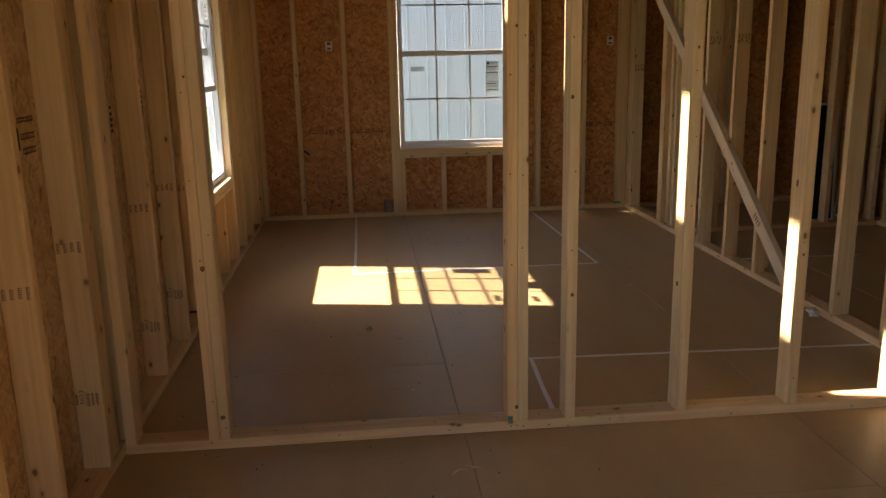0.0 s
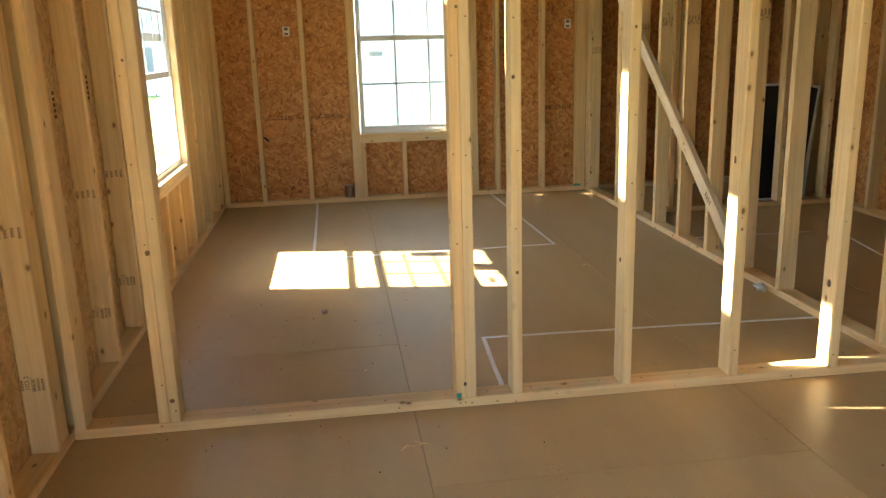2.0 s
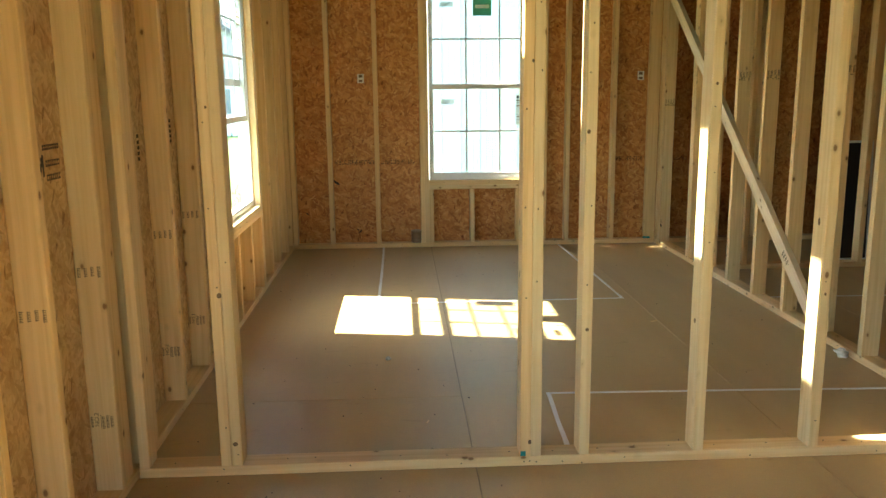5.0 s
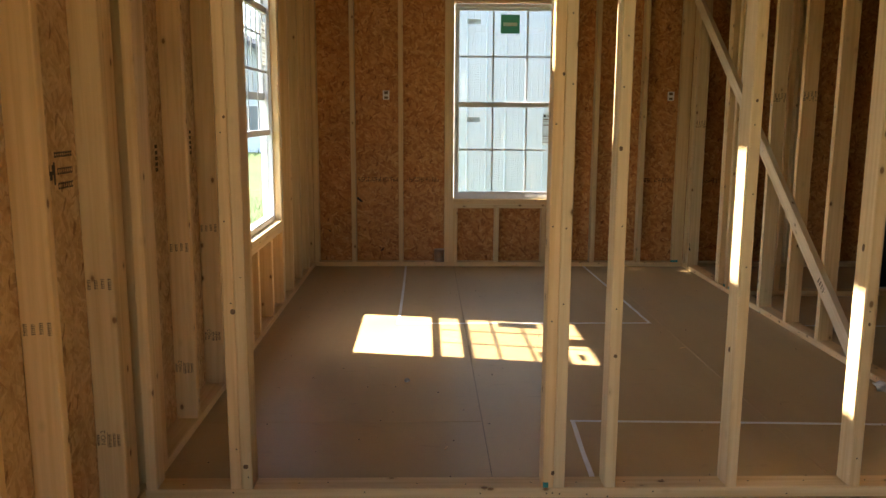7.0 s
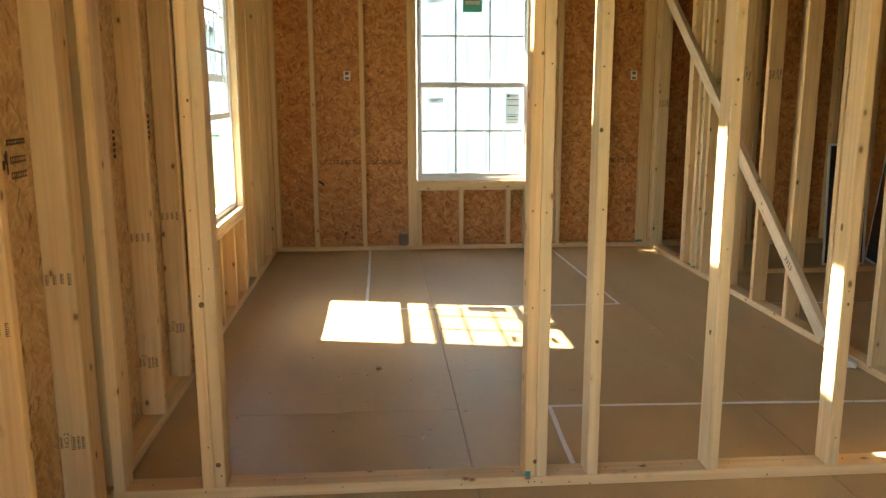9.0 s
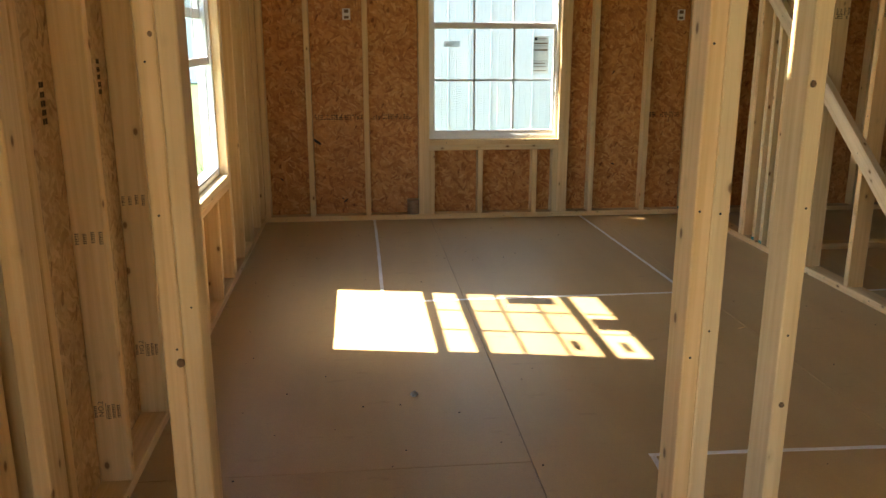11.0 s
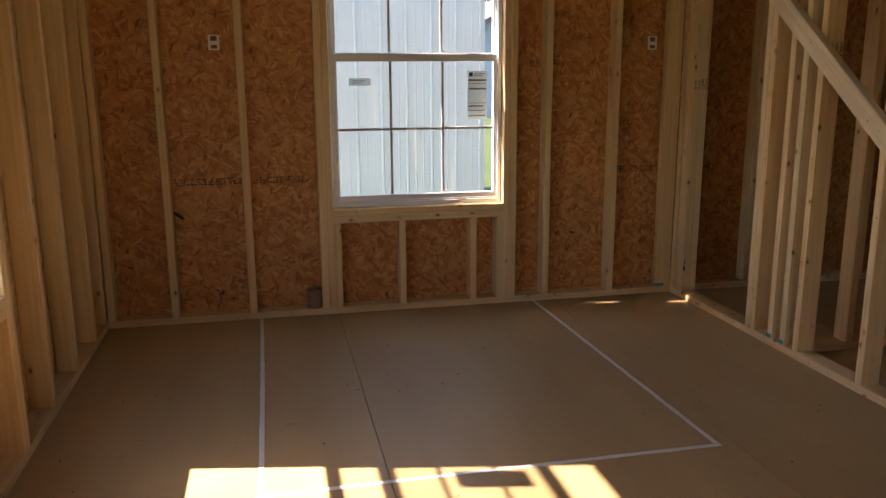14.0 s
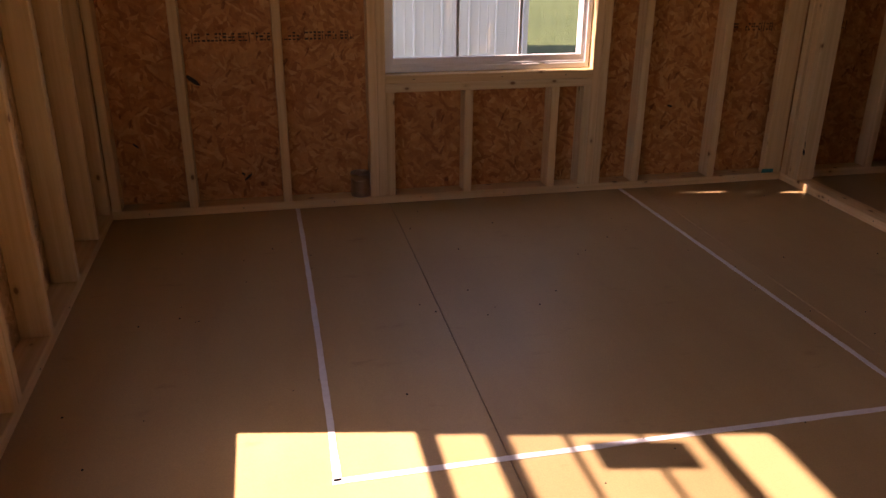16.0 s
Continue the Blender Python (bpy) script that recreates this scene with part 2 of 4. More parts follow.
def shaped_box(bm, x0, x1, y0, y1, z0, z1, bevel=0.0, mat=0):
    """A box into bm, with its edges eased."""
    r = bmesh.ops.create_cube(bm, size=1.0, matrix=Matrix.LocRotScale(((x0 + x1) / 2, (y0 + y1) / 2, (z0 + z1) / 2), None, (x1 - x0, y1 - y0, z1 - z0)))
    faces = {f for v in r["verts"] for f in v.link_faces}
    if bevel:
        edges = list({e for v in r["verts"] for e in v.link_edges})
        faces = set(bmesh.ops.bevel(bm, geom=edges, offset=bevel, segments=1, affect="EDGES", profile=0.5)["faces"]) | {f for f in faces if f.is_valid}
    for f in faces:
        f.material_index = mat
    return bm


def boxed(*args, **kw):
    return shaped_box(bmesh.new(), *args, **kw)


def stick_mesh(w, d, length, mat=None):
    """Sawn lumber along z with four rounded arrises."""
    key = (round(w, 4), round(d, 4), round(length, 3), mat)
    if key not in MESHES:
        c, pts = 0.003, []
        for sx, sy in ((-1, -1), (1, -1), (1, 1), (-1, 1)):
            a, b = (sx * (w / 2 - c), sy * d / 2), (sx * w / 2, sy * (d / 2 - c))
            pts += [a, b] if sx * sy > 0 else [b, a]
        pts = sorted(pts, key=lambda p: math.atan2(p[1], p[0]))
        bm = bmesh.new()
        lo, hi = ([bm.verts.new((x, y, z)) for x, y in pts] for z in (0, length))
        bm.faces.new(lo[::-1]), bm.faces.new(hi)
        for i in range(8):
            bm.faces.new((lo[i], lo[(i + 1) % 8], hi[(i + 1) % 8], hi[i]))
        MESHES[key] = mesh_of(bm, "stick", mat or LUMBER)
    return MESHES[key]


RNG = random.Random(7)


def stick(name, parent, x0, x1, y0, y1, z0, z1, lean=0.0):
    """A length of lumber that fills the box given; it runs along the box's longest side."""
    sx, sy, sz = x1 - x0, y1 - y0, z1 - z0
    cx, cy, cz = (x0 + x1) / 2, (y0 + y1) / 2, (z0 + z1) / 2
    if sz >= max(sx, sy):
        w, d, n, m = sx, sy, sz, pose(cx, cy, z0)
        if lean:
            m = m @ pose(0, 0, 0, RNG.uniform(-lean, lean), RNG.uniform(-lean, lean), 0)
    elif sx >= sy:
        w, d, n, m = sz, sy, sx, pose(x0, cy, cz, 0, 90, 0)
    else:
        w, d, n, m = sx, sz, sy, pose(cx, y0, cz, -90, 0, 0)
    return under(new(name, stick_mesh(w, d, n)), parent, m)


S, D = 0.038, 0.089           # a stud's thickness and depth
XE, YN = 3.205, 4.29          # east partition and north wall, room side
TOP = 2.40                    # underside of the top plates
HIGH = 3.75                   # underside of the roof

# ---------------------------------------------------------------- floor
floor = thing("floor", (1.6, 1.0, 0), "brown smooth subfloor panels with butted seams, dusty and scuffed", "floor", kind="structure")


def floor_panel(x0, x1, y0, y1):
    g = 0.0009
    bm = boxed(x0 + (0.0017 if x0 == 1.205 else g), x1 - (0.0015 if x1 == 1.205 else g), y0 + g, y1 - g, -0.0048, 0.0, bevel=0.0009)
    part("floor_panel", bm, FLOOR, floor)


part("floor_base", boxed(-0.1, 6.2, -5.2, 4.4, -0.25, -0.005), FILLER, floor)
COLS = [(-0.09, 1.205, 0.706), (1.205, 2.455, -0.54), (2.455, 3.675, 0.706), (3.675, 4.895, -0.54), (4.895, 6.1, 0.706)]
for x0, x1, seam in COLS:
    ys = [y for y in (seam + 2.44 * i for i in range(-4, 1)) if -5.1 < y < 4.3]
    for y0, y1 in zip([-5.1] + ys, ys + [4.38]):
        if y1 - y0 > 0.05:
            floor_panel(x0, x1, y0, y1)

# ---------------------------------------------------------------- north wall, with the window
WX0, WX1 = 1.195, 2.150       # rough opening
WZ0, WZ1 = 0.585, 2.225
wall_north = thing("wall_north", (1.6, YN, 0), "unfinished exterior wall of pale studs over strand board", "wall", kind="structure")
stick("bottom_plate", wall_north, 0.0, 3.205, YN, YN + D, 0, S)
stick("bottom_plate", wall_north, 3.207, 5.0, YN, YN + D, 0, S)
for i in range(2):
    stick("top_plate", wall_north, -0.089, 5.0, YN, YN + D, TOP + i * S, TOP + S + i * S)
NORTH = [0.001, 0.322, 0.727, 2.390, 2.795, 3.305, 3.70, 4.11, 4.51, 4.82]
for x in NORTH:
    stick("stud", wall_north, x, x + S, YN, YN + D, S, TOP, 0.12)
for x in (WX0 - 2 * S, WX1 + S):
    stick("king_stud", wall_north, x, x + S, YN, YN + D, S, TOP)
for x in (WX0 - S, WX1):
    stick("trimmer_stud", wall_north, x, x + S, YN, YN + D, S, WZ1)
for x in (WX0, 1.552, 1.958, WX1 - S):
    stick("cripple_stud", wall_north, x, x + S, YN, YN + D, S, WZ0 - 2 * S)
stick("sill_plate", wall_north, WX0, WX1, YN, YN + D, WZ0 - 2 * S, WZ0 - S)
stick("sill_plate", wall_north, WX0, WX1, YN - 0.002, YN + D, WZ0 - S, WZ0)
stick("header", wall_north, WX0 - S, WX1 + S, YN, YN + 0.05, WZ1, TOP)
stick("backer_stud", wall_north, 3.106, 3.204, YN + 0.002, YN + 0.040, S, TOP)


def sheet(name, parent, x0, x1, y0, y1, z0, z1, mat=OSB):
    """A sheathing panel in its own coordinates."""
    c = Vector(((x0 + x1) / 2, (y0 + y1) / 2, z0))
    bm = boxed(x0 - c.x, x1 - c.x, y0 - c.y, y1 - c.y, 0, z1 - z0, bevel=0.0012)
    return part(name, bm, mat, parent, m=Matrix.Translation(c))


SY0, SY1 = YN + D + 0.001, YN + D + 0.012
for x0, x1 in ((-0.10, 0.741), (2.392, 3.31), (3.31, 4.53), (4.53, 5.1)):
    sheet("sheathing_panel", wall_north, x0, x1, SY0, SY1, -0.2, HIGH)
sheet("sheathing_panel", wall_north, 0.741, WX0, SY0, SY1, -0.2, HIGH)
sheet("sheathing_panel", wall_north, WX1, 2.392, SY0, SY1, -0.2, HIGH)
sheet("sheathing_panel", wall_north, WX0, WX1, SY0, SY1, -0.2, WZ0)
sheet("sheathing_panel", wall_north, WX0, WX1, SY0, SY1, WZ1, HIGH)

# ---------------------------------------------------------------- west wall, with two windows and a high opening
LY0, LY1 = 1.795, 2.745
L2Y0, L2Y1 = -1.88, -0.93
L3Y0, L3Y1 = -4.40, -3.15     # unseen open doorway, added to let in sun for warm bounce
LZ0, LZ1 = 0.605, 2.245
wall_west = thing("wall_west", (0, 1.0, 0), "unfinished exterior wall of pale studs over strand board", "wall", kind="structure")
stick("bottom_plate", wall_west, -D, 0, L3Y1, -0.002, 0, S)
stick("bottom_plate", wall_west, -D, 0, -5.1, L3Y0, 0, S)
# framing of the added doorway
for y in (L3Y0 - S, L3Y1):
    stick("king_stud", wall_west, -D, 0, y, y + S, S, TOP)
stick("header", wall_west, -D, -0.04, L3Y0, L3Y1, 2.1, TOP)
stick("bottom_plate", wall_west, -D, 0, 0.0, YN + D, 0, S)
for i in range(2):
    stick("top_plate", wall_west, -D, 0, -5.1, YN - 0.001, TOP + i * S, TOP + S + i * S)
WEST = [3.963, 3.562, 3.160, 1.545, 1.110, 0.655, 0.212, -0.155, -0.561, -2.187, -2.593, -3.0, -4.625]
for y in WEST:
    stick("stud", wall_west, -D, 0, y, y + S, S, TOP, 0.12)
stick("stud", wall_west, -D, -0.001, YN - 0.04, YN - 0.002, S, TOP)
stick("backer_stud", wall_west, -0.046, -0.008, -0.115, -0.026, S, TOP)
stick("backer_stud", wall_west, -D, -0.002, 0.045, 0.083, S, TOP)
for a, b in ((LY0, LY1), (L2Y0, L2Y1)):
    for y in (a - 2 * S, b + S):
        stick("king_stud", wall_west, -D, 0, y, y + S, S, TOP)
    for y in (a - S, b):
        stick("trimmer_stud", wall_west, -D, 0, y, y + S, S, LZ1)
    for y in (a + 0.165, a + 0.572):
        stick("cripple_stud", wall_west, -D, 0, y, y + S, S, LZ0 - 2 * S)
    stick("sill_plate", wall_west, -D, 0, a, b, LZ0 - 2 * S, LZ0 - S)
    stick("sill_plate", wall_west, -D, 0.002, a, b, LZ0 - S, LZ0)
    stick("header", wall_west, -D, -0.04, a - S, b + S, LZ1, TOP)
WXa, WXb = -D - 0.012, -D - 0.001
HY0, HY1, HZ0, HZ1 = 0.282, 0.665, 3.047, 3.49
for y0, y1 in ((-5.1, L3Y0), (L3Y1, -2.58), (-2.58, L2Y0), (L2Y1, -0.54), (-0.54, HY0), (HY1, 1.15), (1.15, LY0), (LY1, 3.18), (3.18, YN + D)):
    sheet("sheathing_panel", wall_west, WXa, WXb, y0, y1, -0.2, HIGH, PALE_OSB)
sheet("sheathing_panel", wall_west, WXa, WXb, L3Y0, L3Y1, 2.1, HIGH, PALE_OSB)
for a, b in ((LY0, LY1), (L2Y0, L2Y1)):
    sheet("sheathing_panel", wall_west, WXa, WXb, a, b, -0.2, LZ0, PALE_OSB)
    sheet("sheathing_panel", wall_west, WXa, WXb, a, b, LZ1, HIGH, PALE_OSB)
sheet("sheathing_panel", wall_west, WXa, WXb, HY0, HY1, -0.2, HZ0, PALE_OSB)
sheet("sheathing_panel", wall_west, WXa, WXb, HY0, HY1, HZ1, HIGH, PALE_OSB)
# unseen strips in the high opening, added to trim its sunbeam
sheet("sheathing_strip", wall_west, WXa, WXb, 0.322, 0.405, HZ0, HZ1, PALE_OSB)
sheet("sheathing_strip", wall_west, WXa, WXb, HY0, 0.322, 3.26, HZ1, PALE_OSB)

# ---------------------------------------------------------------- south partition, stepped over by the walker
wall_partition_1 = thing("wall_partition_1", (1.6, 0, 0), "open partition of bare pale studs on a floor plate", "wall", kind="structure")
stick("bottom_plate", wall_partition_1, 0.003, 3.9, 0, D, 0, S)
stick("bottom_plate", wall_partition_1, 3.901, 4.86, 0, D, 0, S)
for i in range(2):
    stick("top_plate", wall_partition_1, 0.003, 4.86, 0, D, TOP + i * S, TOP + S + i * S)
for x in (0.004, 0.291, 0.330, 1.365, 1.4035, 1.580, 2.004, 2.437, 2.857, 3.25, 3.66, 4.07, 4.48):
    stick("stud", wall_partition_1, x, x + S, 0, D, S, TOP, 0.1)

# ---------------------------------------------------------------- east partition with a diagonal brace
wall_partition_2 = thing("wall_partition_2", (XE, 2.0, 0), "open partition of bare pale studs on a floor plate", "wall", kind="structure")
stick("bottom_plate", wall_partition_2, XE, XE + D, D + 0.001, YN - 0.001, 0, S)
for i in range(2):
    stick("top_plate", wall_partition_2, XE, XE + D, D + 0.001, YN - 0.001, TOP + i * S, TOP + S + i * S)
for y in (4.150, 4.189, 4.2505, 3.414, 3.453, 3.265, 3.168, 3.068, 2.650, 2.240, 1.822, 1.400, 0.982, 0.57, 0.180):
    stick("stud", wall_partition_2, XE, XE + D, y, y + S, S, TOP, 0.1)
BRACE0, BRACE1 = Vector((XE - 0.0205, 1.350, 0.060)), Vector((XE - 0.0205, 4.19, 2.262))
brace = new("diagonal_brace", stick_mesh(S, D, (BRACE1 - BRACE0).length, PALE_LUMBER))
tagged(brace, "pale wooden brace nailed diagonally across the partition studs", "brace")
brace.matrix_basis = Matrix.Translation(BRACE0) @ Matrix.Rotation(-math.atan2(BRACE1.y - BRACE0.y, BRACE1.z - BRACE0.z), 4, "X")
WORLD[brace.name] = brace.matrix_basis.copy()

NAIL = None


def nail(parent, x, y, z, turn=(0, 0, 0)):
    """A dark nail head, flush with the wood; it looks along local +z."""
    global NAIL
    if NAIL is None:
        bm = bmesh.new()
        bmesh.ops.create_cone(bm, segments=8, radius1=0.0028, radius2=0.0022, depth=0.0012, cap_ends=True)
        NAIL = mesh_of(bm, "nail_head", INK)
    return under(new("nail_head", NAIL), parent, pose(x, y, z, *turn))


for x in (0.12, 0.52, 0.62, 0.93, 1.10, 1.33, 1.49, 1.66, 1.80, 1.93, 2.10, 2.30, 2.52, 2.66, 2.80, 2.97):
    nail(wall_partition_1, x, 0.03 + 0.03 * RNG.random(), S + 0.0004)
for x in (0.30, 0.75, 1.15, 1.40, 1.52, 1.75, 2.22, 2.70):
    nail(wall_partition_1, x, -0.0004, 0.012 + 0.016 * RNG.random(), (90, 0, 0))
for x in (1.384, 1.4225, 1.599, 2.023, 2.456, 2.876, 0.310, 0.349):
    for z in (0.085, 0.72, 1.02, 1.31, 1.63):
        nail(wall_partition_1, x + RNG.uniform(-0.008, 0.008), -0.0008, z + RNG.uniform(-0.1, 0.1), (90, 0, 0))
for y in (0.8, 1.2, 1.6, 2.05, 2.45, 2.85, 2.98, 3.32, 3.60, 3.9):
    nail(wall_partition_2, XE - 0.0004, y, 0.013 + 0.014 * RNG.random(), (0, -90, 0))
for y in (3.433, 3.187, 3.087, 2.669, 2.259, 1.841, 1.419):
    for z in (0.3, 0.8, 1.35):
        nail(wall_partition_2, XE - 0.0008, y + RNG.uniform(-0.006, 0.006), z + RNG.uniform(-0.15, 0.15), (0, -90, 0))
for x in (0.15, 0.55, 0.95, 1.35, 1.75, 2.12, 2.50, 2.95):
    nail(wall_north, x, YN - 0.0004, 0.016 + 0.01 * RNG.random(), (90, 0, 0))
for x in (1.32, 1.72, 2.02):
    nail(wall_north, x, YN - 0.0024, WZ0 - 0.02, (90, 0, 0))
for y in (0.6, 1.3, 2.0, 2.5, 3.0, 3.4):
    nail(wall_west, 0.0004, y, 0.016, (0, 90, 0))

for k in (0.13, 0.15, 0.31, 0.46, 0.48, 0.62, 0.78, 0.80, 0.92):
    p = BRACE0.lerp(BRACE1, k)
    nail(brace, XE - 0.0400, p.y + RNG.uniform(-0.015, 0.015), p.z + RNG.uniform(-0.015, 0.015), (0, -90, 0))

# boards out of view, added to keep southern light out of the east room
for x0, x1 in ((3.30, 4.08), (4.08, 4.86)):
    sheet("sheathing_panel", wall_partition_1, x0, x1, D + 0.001, D + 0.012, 0.0, TOP + 2 * S)

# ---------------------------------------------------------------- east room
PY = 3.14
wall_partition_3 = thing("wall_partition_3", (4.0, PY, 0), "open closet partition of bare studs on a floor plate", "wall", kind="structure")
stick("bottom_plate", wall_partition_3, XE + D + 0.001, 4.86, PY, PY + D, 0, S)
for i in range(2):
    stick("top_plate", wall_partition_3, XE + D + 0.001, 4.86, PY, PY + D, TOP + i * S, TOP + S + i * S)
for x in (3.52, 4.42, 4.80):
    stick("stud", wall_partition_3, x, x + S, PY, PY + D, S, TOP, 0.1)
EX = 4.87
wall_east = thing("wall_east", (EX, 0, 0), "unfinished exterior wall of pale studs over strand board", "wall", kind="structure")
stick("bottom_plate", wall_east, EX, EX + D, -5.1, YN, 0, S)
for i in range(2):
    stick("top_plate", wall_east, EX, EX + D, -5.1, YN - 0.001, TOP + i * S, TOP + S + i * S)
for i in range(23):
    y = -5.05 + i * 0.4064
    stick("stud", wall_east, EX, EX + D, y, y + S, S, TOP, 0.1)
for i in range(8):
    y0 = -5.1 + 1.22 * i
    sheet("sheathing_panel", wall_east, EX + D + 0.001, EX + D + 0.012, y0, min(y0 + 1.22, YN + D), -0.2, HIGH)

# ---------------------------------------------------------------- unseen south wall behind the walker, and the added ceiling and roof deck
wall_south = thing("wall_south", (2.4, -5.1, 0), "unseen plain strand board wall, its doorway added and sized for fill light", "wall", kind="structure")
# the gap between these panels is an added doorway, sized for fill light
for x0, x1, z0, z1 in ((-0.1, 0.8, -0.2, HIGH), (0.8, 1.75, 2.1, HIGH), (1.75, 4.98, -0.2, HIGH), (0.8, 1.75, -0.2, -0.02)):
    sheet("sheathing_panel", wall_south, x0, x1, -5.113, -5.101, z0, z1)
# ceiling out of view, added to deepen shade; its hatch passes the high sunbeam
bm = bmesh.new()
CZ, HX0, HX1, HA, HB = TOP + 2 * S + 0.002, 0.25, 1.25, 0.0, 0.75
for b in ((-0.09, 4.96, -5.1, HA), (-0.09, 4.96, HB, YN + D), (-0.09, HX0, HA, HB), (HX1, 4.96, HA, HB)):
    shaped_box(bm, *b, CZ, CZ + 0.02)
ceiling = new("ceiling", mesh_of(bm, "ceiling", DECK))
tagged(ceiling, "unseen dark deck on the wall plates, added to cut bounced light, with a hatch for the sunbeam", "ceiling", kind="structure")
# roof out of view, added to keep sky light from entering overhead
roof = new("roof", mesh_of(boxed(-0.3, 5.2, -5.3, 4.6, HIGH + 0.001, HIGH + 0.02), "roof", OSB))
tagged(roof, "unseen strand board roof deck high above the framing, added to shut out the sky", "roof", kind="structure")

# ---------------------------------------------------------------- windows
def window(name, at, turn, raised, label, group="double hung windows", outer=0.118, jamb=0.022, drop=0.0, top=0.022, lift=0.0):
    """A white vinyl double hung window for a rough opening 0.955 by 1.64: x across, y outwards, z up from the rough sill."""
    base = Matrix.Translation(at) @ pose(0, 0, 0, 0, 0, turn)
    win = thing(name, at, label, "window", group, kind="structure")
    W, H, b = 0.949, 1.632, 0.0015

    def bars(*boxes):
        bm = bmesh.new()
        for i in boxes:
            shaped_box(bm, *i, bevel=b)
        return bm

    y0, y1, f = 0.045, outer, 0.022
    part("window_frame", bars((0.003, jamb, y0, y1, 0.002, H), (W - f, W - 0.003, y0, y1, 0.002, H), (jamb, W - f, y0, y1, 0.002, 0.026), (jamb, W - f, y0, y1, H - 0.03, H),
                              (jamb, jamb + 0.008, 0.079, 0.083, 0.026, H - 0.03), (W - f - 0.008, W - f, 0.079, 0.083, 0.026, H - 0.03), (jamb, W - f, 0.050, 0.056, 0.026, 0.036)), VINYL, win, m=base)

    def sash(kind, yc, z0, z1, low, high, mark):
        s = 0.019
        x0, x1, h = jamb + 0.001, W - f - 0.001, 0.011
        ob = part(kind, bars((x0, x0 + s, yc - h, yc + h, z0, z1), (x1 - s, x1, yc - h, yc + h, z0, z1), (x0 + s, x1 - s, yc - h, yc + h, z0, z0 + low), (x0 + s, x1 - s, yc - h, yc + h, z1 - high, z1)), VINYL, win, m=base)
        gx0, gx1, gz0, gz1 = x0 + s, x1 - s, z0 + low, z1 - high
        for i in (1, 2):
            x = gx0 + (gx1 - gx0) * i / 3
            part("muntin", boxed(x - 0.0075, x + 0.0075, yc - 0.003, yc + 0.003, gz0, gz1, bevel=0.001), VINYL, ob, m=base)
        z = (gz0 + gz1) / 2
        part("muntin", boxed(gx0, gx1, yc - 0.0034, yc + 0.0034, z - 0.0075, z + 0.0075, bevel=0.001), VINYL, ob, m=base)
        part("glass_pane", boxed(gx0 - 0.004, gx1 + 0.004, yc - 0.007, yc - 0.0045, gz0 - 0.004, gz1 + 0.004), GLASS, ob, m=base)
        inner = yc - 0.0085
        part("label_sticker", boxed(gx0 + 0.065, gx0 + 0.180, inner, inner + 0.0006, gz1 - mark - 0.04, gz1 - mark), GREYLAB, ob, "small grey paper sticker with illegible print", m=base)
        for j in range(3):
            part("print_line", boxed(gx0 + 0.080, gx0 + 0.150 - j * 0.014, inner - 0.0006, inner - 0.0001, gz1 - mark - 0.014 - j * 0.009, gz1 - mark - 0.011 - j * 0.009), STAMP, ob, m=base)
        return ob, gx0, gx1, gz0, gz1, inner

    up, gx0, gx1, gz0, gz1, inner = sash("upper_sash", 0.098, 0.80 - drop, 1.602, 0.045, top, 0.07)
    xm = (gx0 + gx1) / 2
    part("label_sticker", boxed(xm - 0.085, xm + 0.075, inner, inner + 0.0006, gz1 - 0.185 + lift, gz1 - 0.03 + lift), GREEN, up, "dark green square sticker", m=base)
    part("print_line", boxed(xm - 0.065, xm + 0.055, inner - 0.0006, inner - 0.0001, gz1 - 0.125 + lift, gz1 - 0.095 + lift), PAPER, up, m=base)
    lo, gx0, gx1, gz0, gz1, inner = sash("lower_sash", 0.067, 0.027 + raised, 0.84 + raised - drop, 0.036, 0.040, 0.120 - 1.9 * drop)
    sx0, sx1, sz1 = gx1 - 0.150, gx1 - 0.038, gz1 - 0.085 + 1.9 * drop
    part("label_sticker", boxed(sx0, sx1, inner, inner + 0.0006, sz1 - 0.262, sz1), THIN, lo, "tall white paper rating label with grey print", m=base)
    part("print_line", boxed(sx0 + 0.008, sx0 + 0.03, inner - 0.0006, inner - 0.0001, sz1 - 0.03, sz1 - 0.008), INK, lo, m=base)
    for j, (a, c, dz, t) in enumerate(((0.036, 0.10, 0.014, 0.004), (0.036, 0.085, 0.024, 0.004), (0.006, 0.106, 0.045, 0.010), (0.006, 0.106, 0.066, 0.003), (0.006, 0.106, 0.092, 0.009), (0.006, 0.106, 0.172, 0.003), (0.006, 0.09, 0.186, 0.008), (0.006, 0.1, 0.212, 0.004), (0.006, 0.1, 0.24, 0.006))):
        part("print_line", boxed(sx0 + a, sx0 + c, inner - 0.0006, inner - 0.0001, sz1 - dz - t, sz1 - dz), STAMP, lo, m=base)
    for x in (gx0 + 0.12, gx1 - 0.16) if not raised else ():
        part("sash_lock", boxed(x, x + 0.05, 0.050, 0.062, 0.84 + raised - drop, 0.846 + raised - drop, bevel=0.002), VINYL, lo, m=base)
    return win


window("window_1", (WX0 + 0.003, YN, WZ0), 0, 0.0, "closed white vinyl double hung window with stickers on its panes", outer=0.165, drop=0.018)
window("window_2", (0, LY0 + 0.003, LZ0), 90, 0.538, "white vinyl double hung window with its lower sash raised", jamb=0.055, drop=0.014, top=0.036, lift=0.029)
window("window_3", (0, L2Y0 + 0.003, LZ0), 90, 0.0, "closed white vinyl double hung window with stickers on its panes")


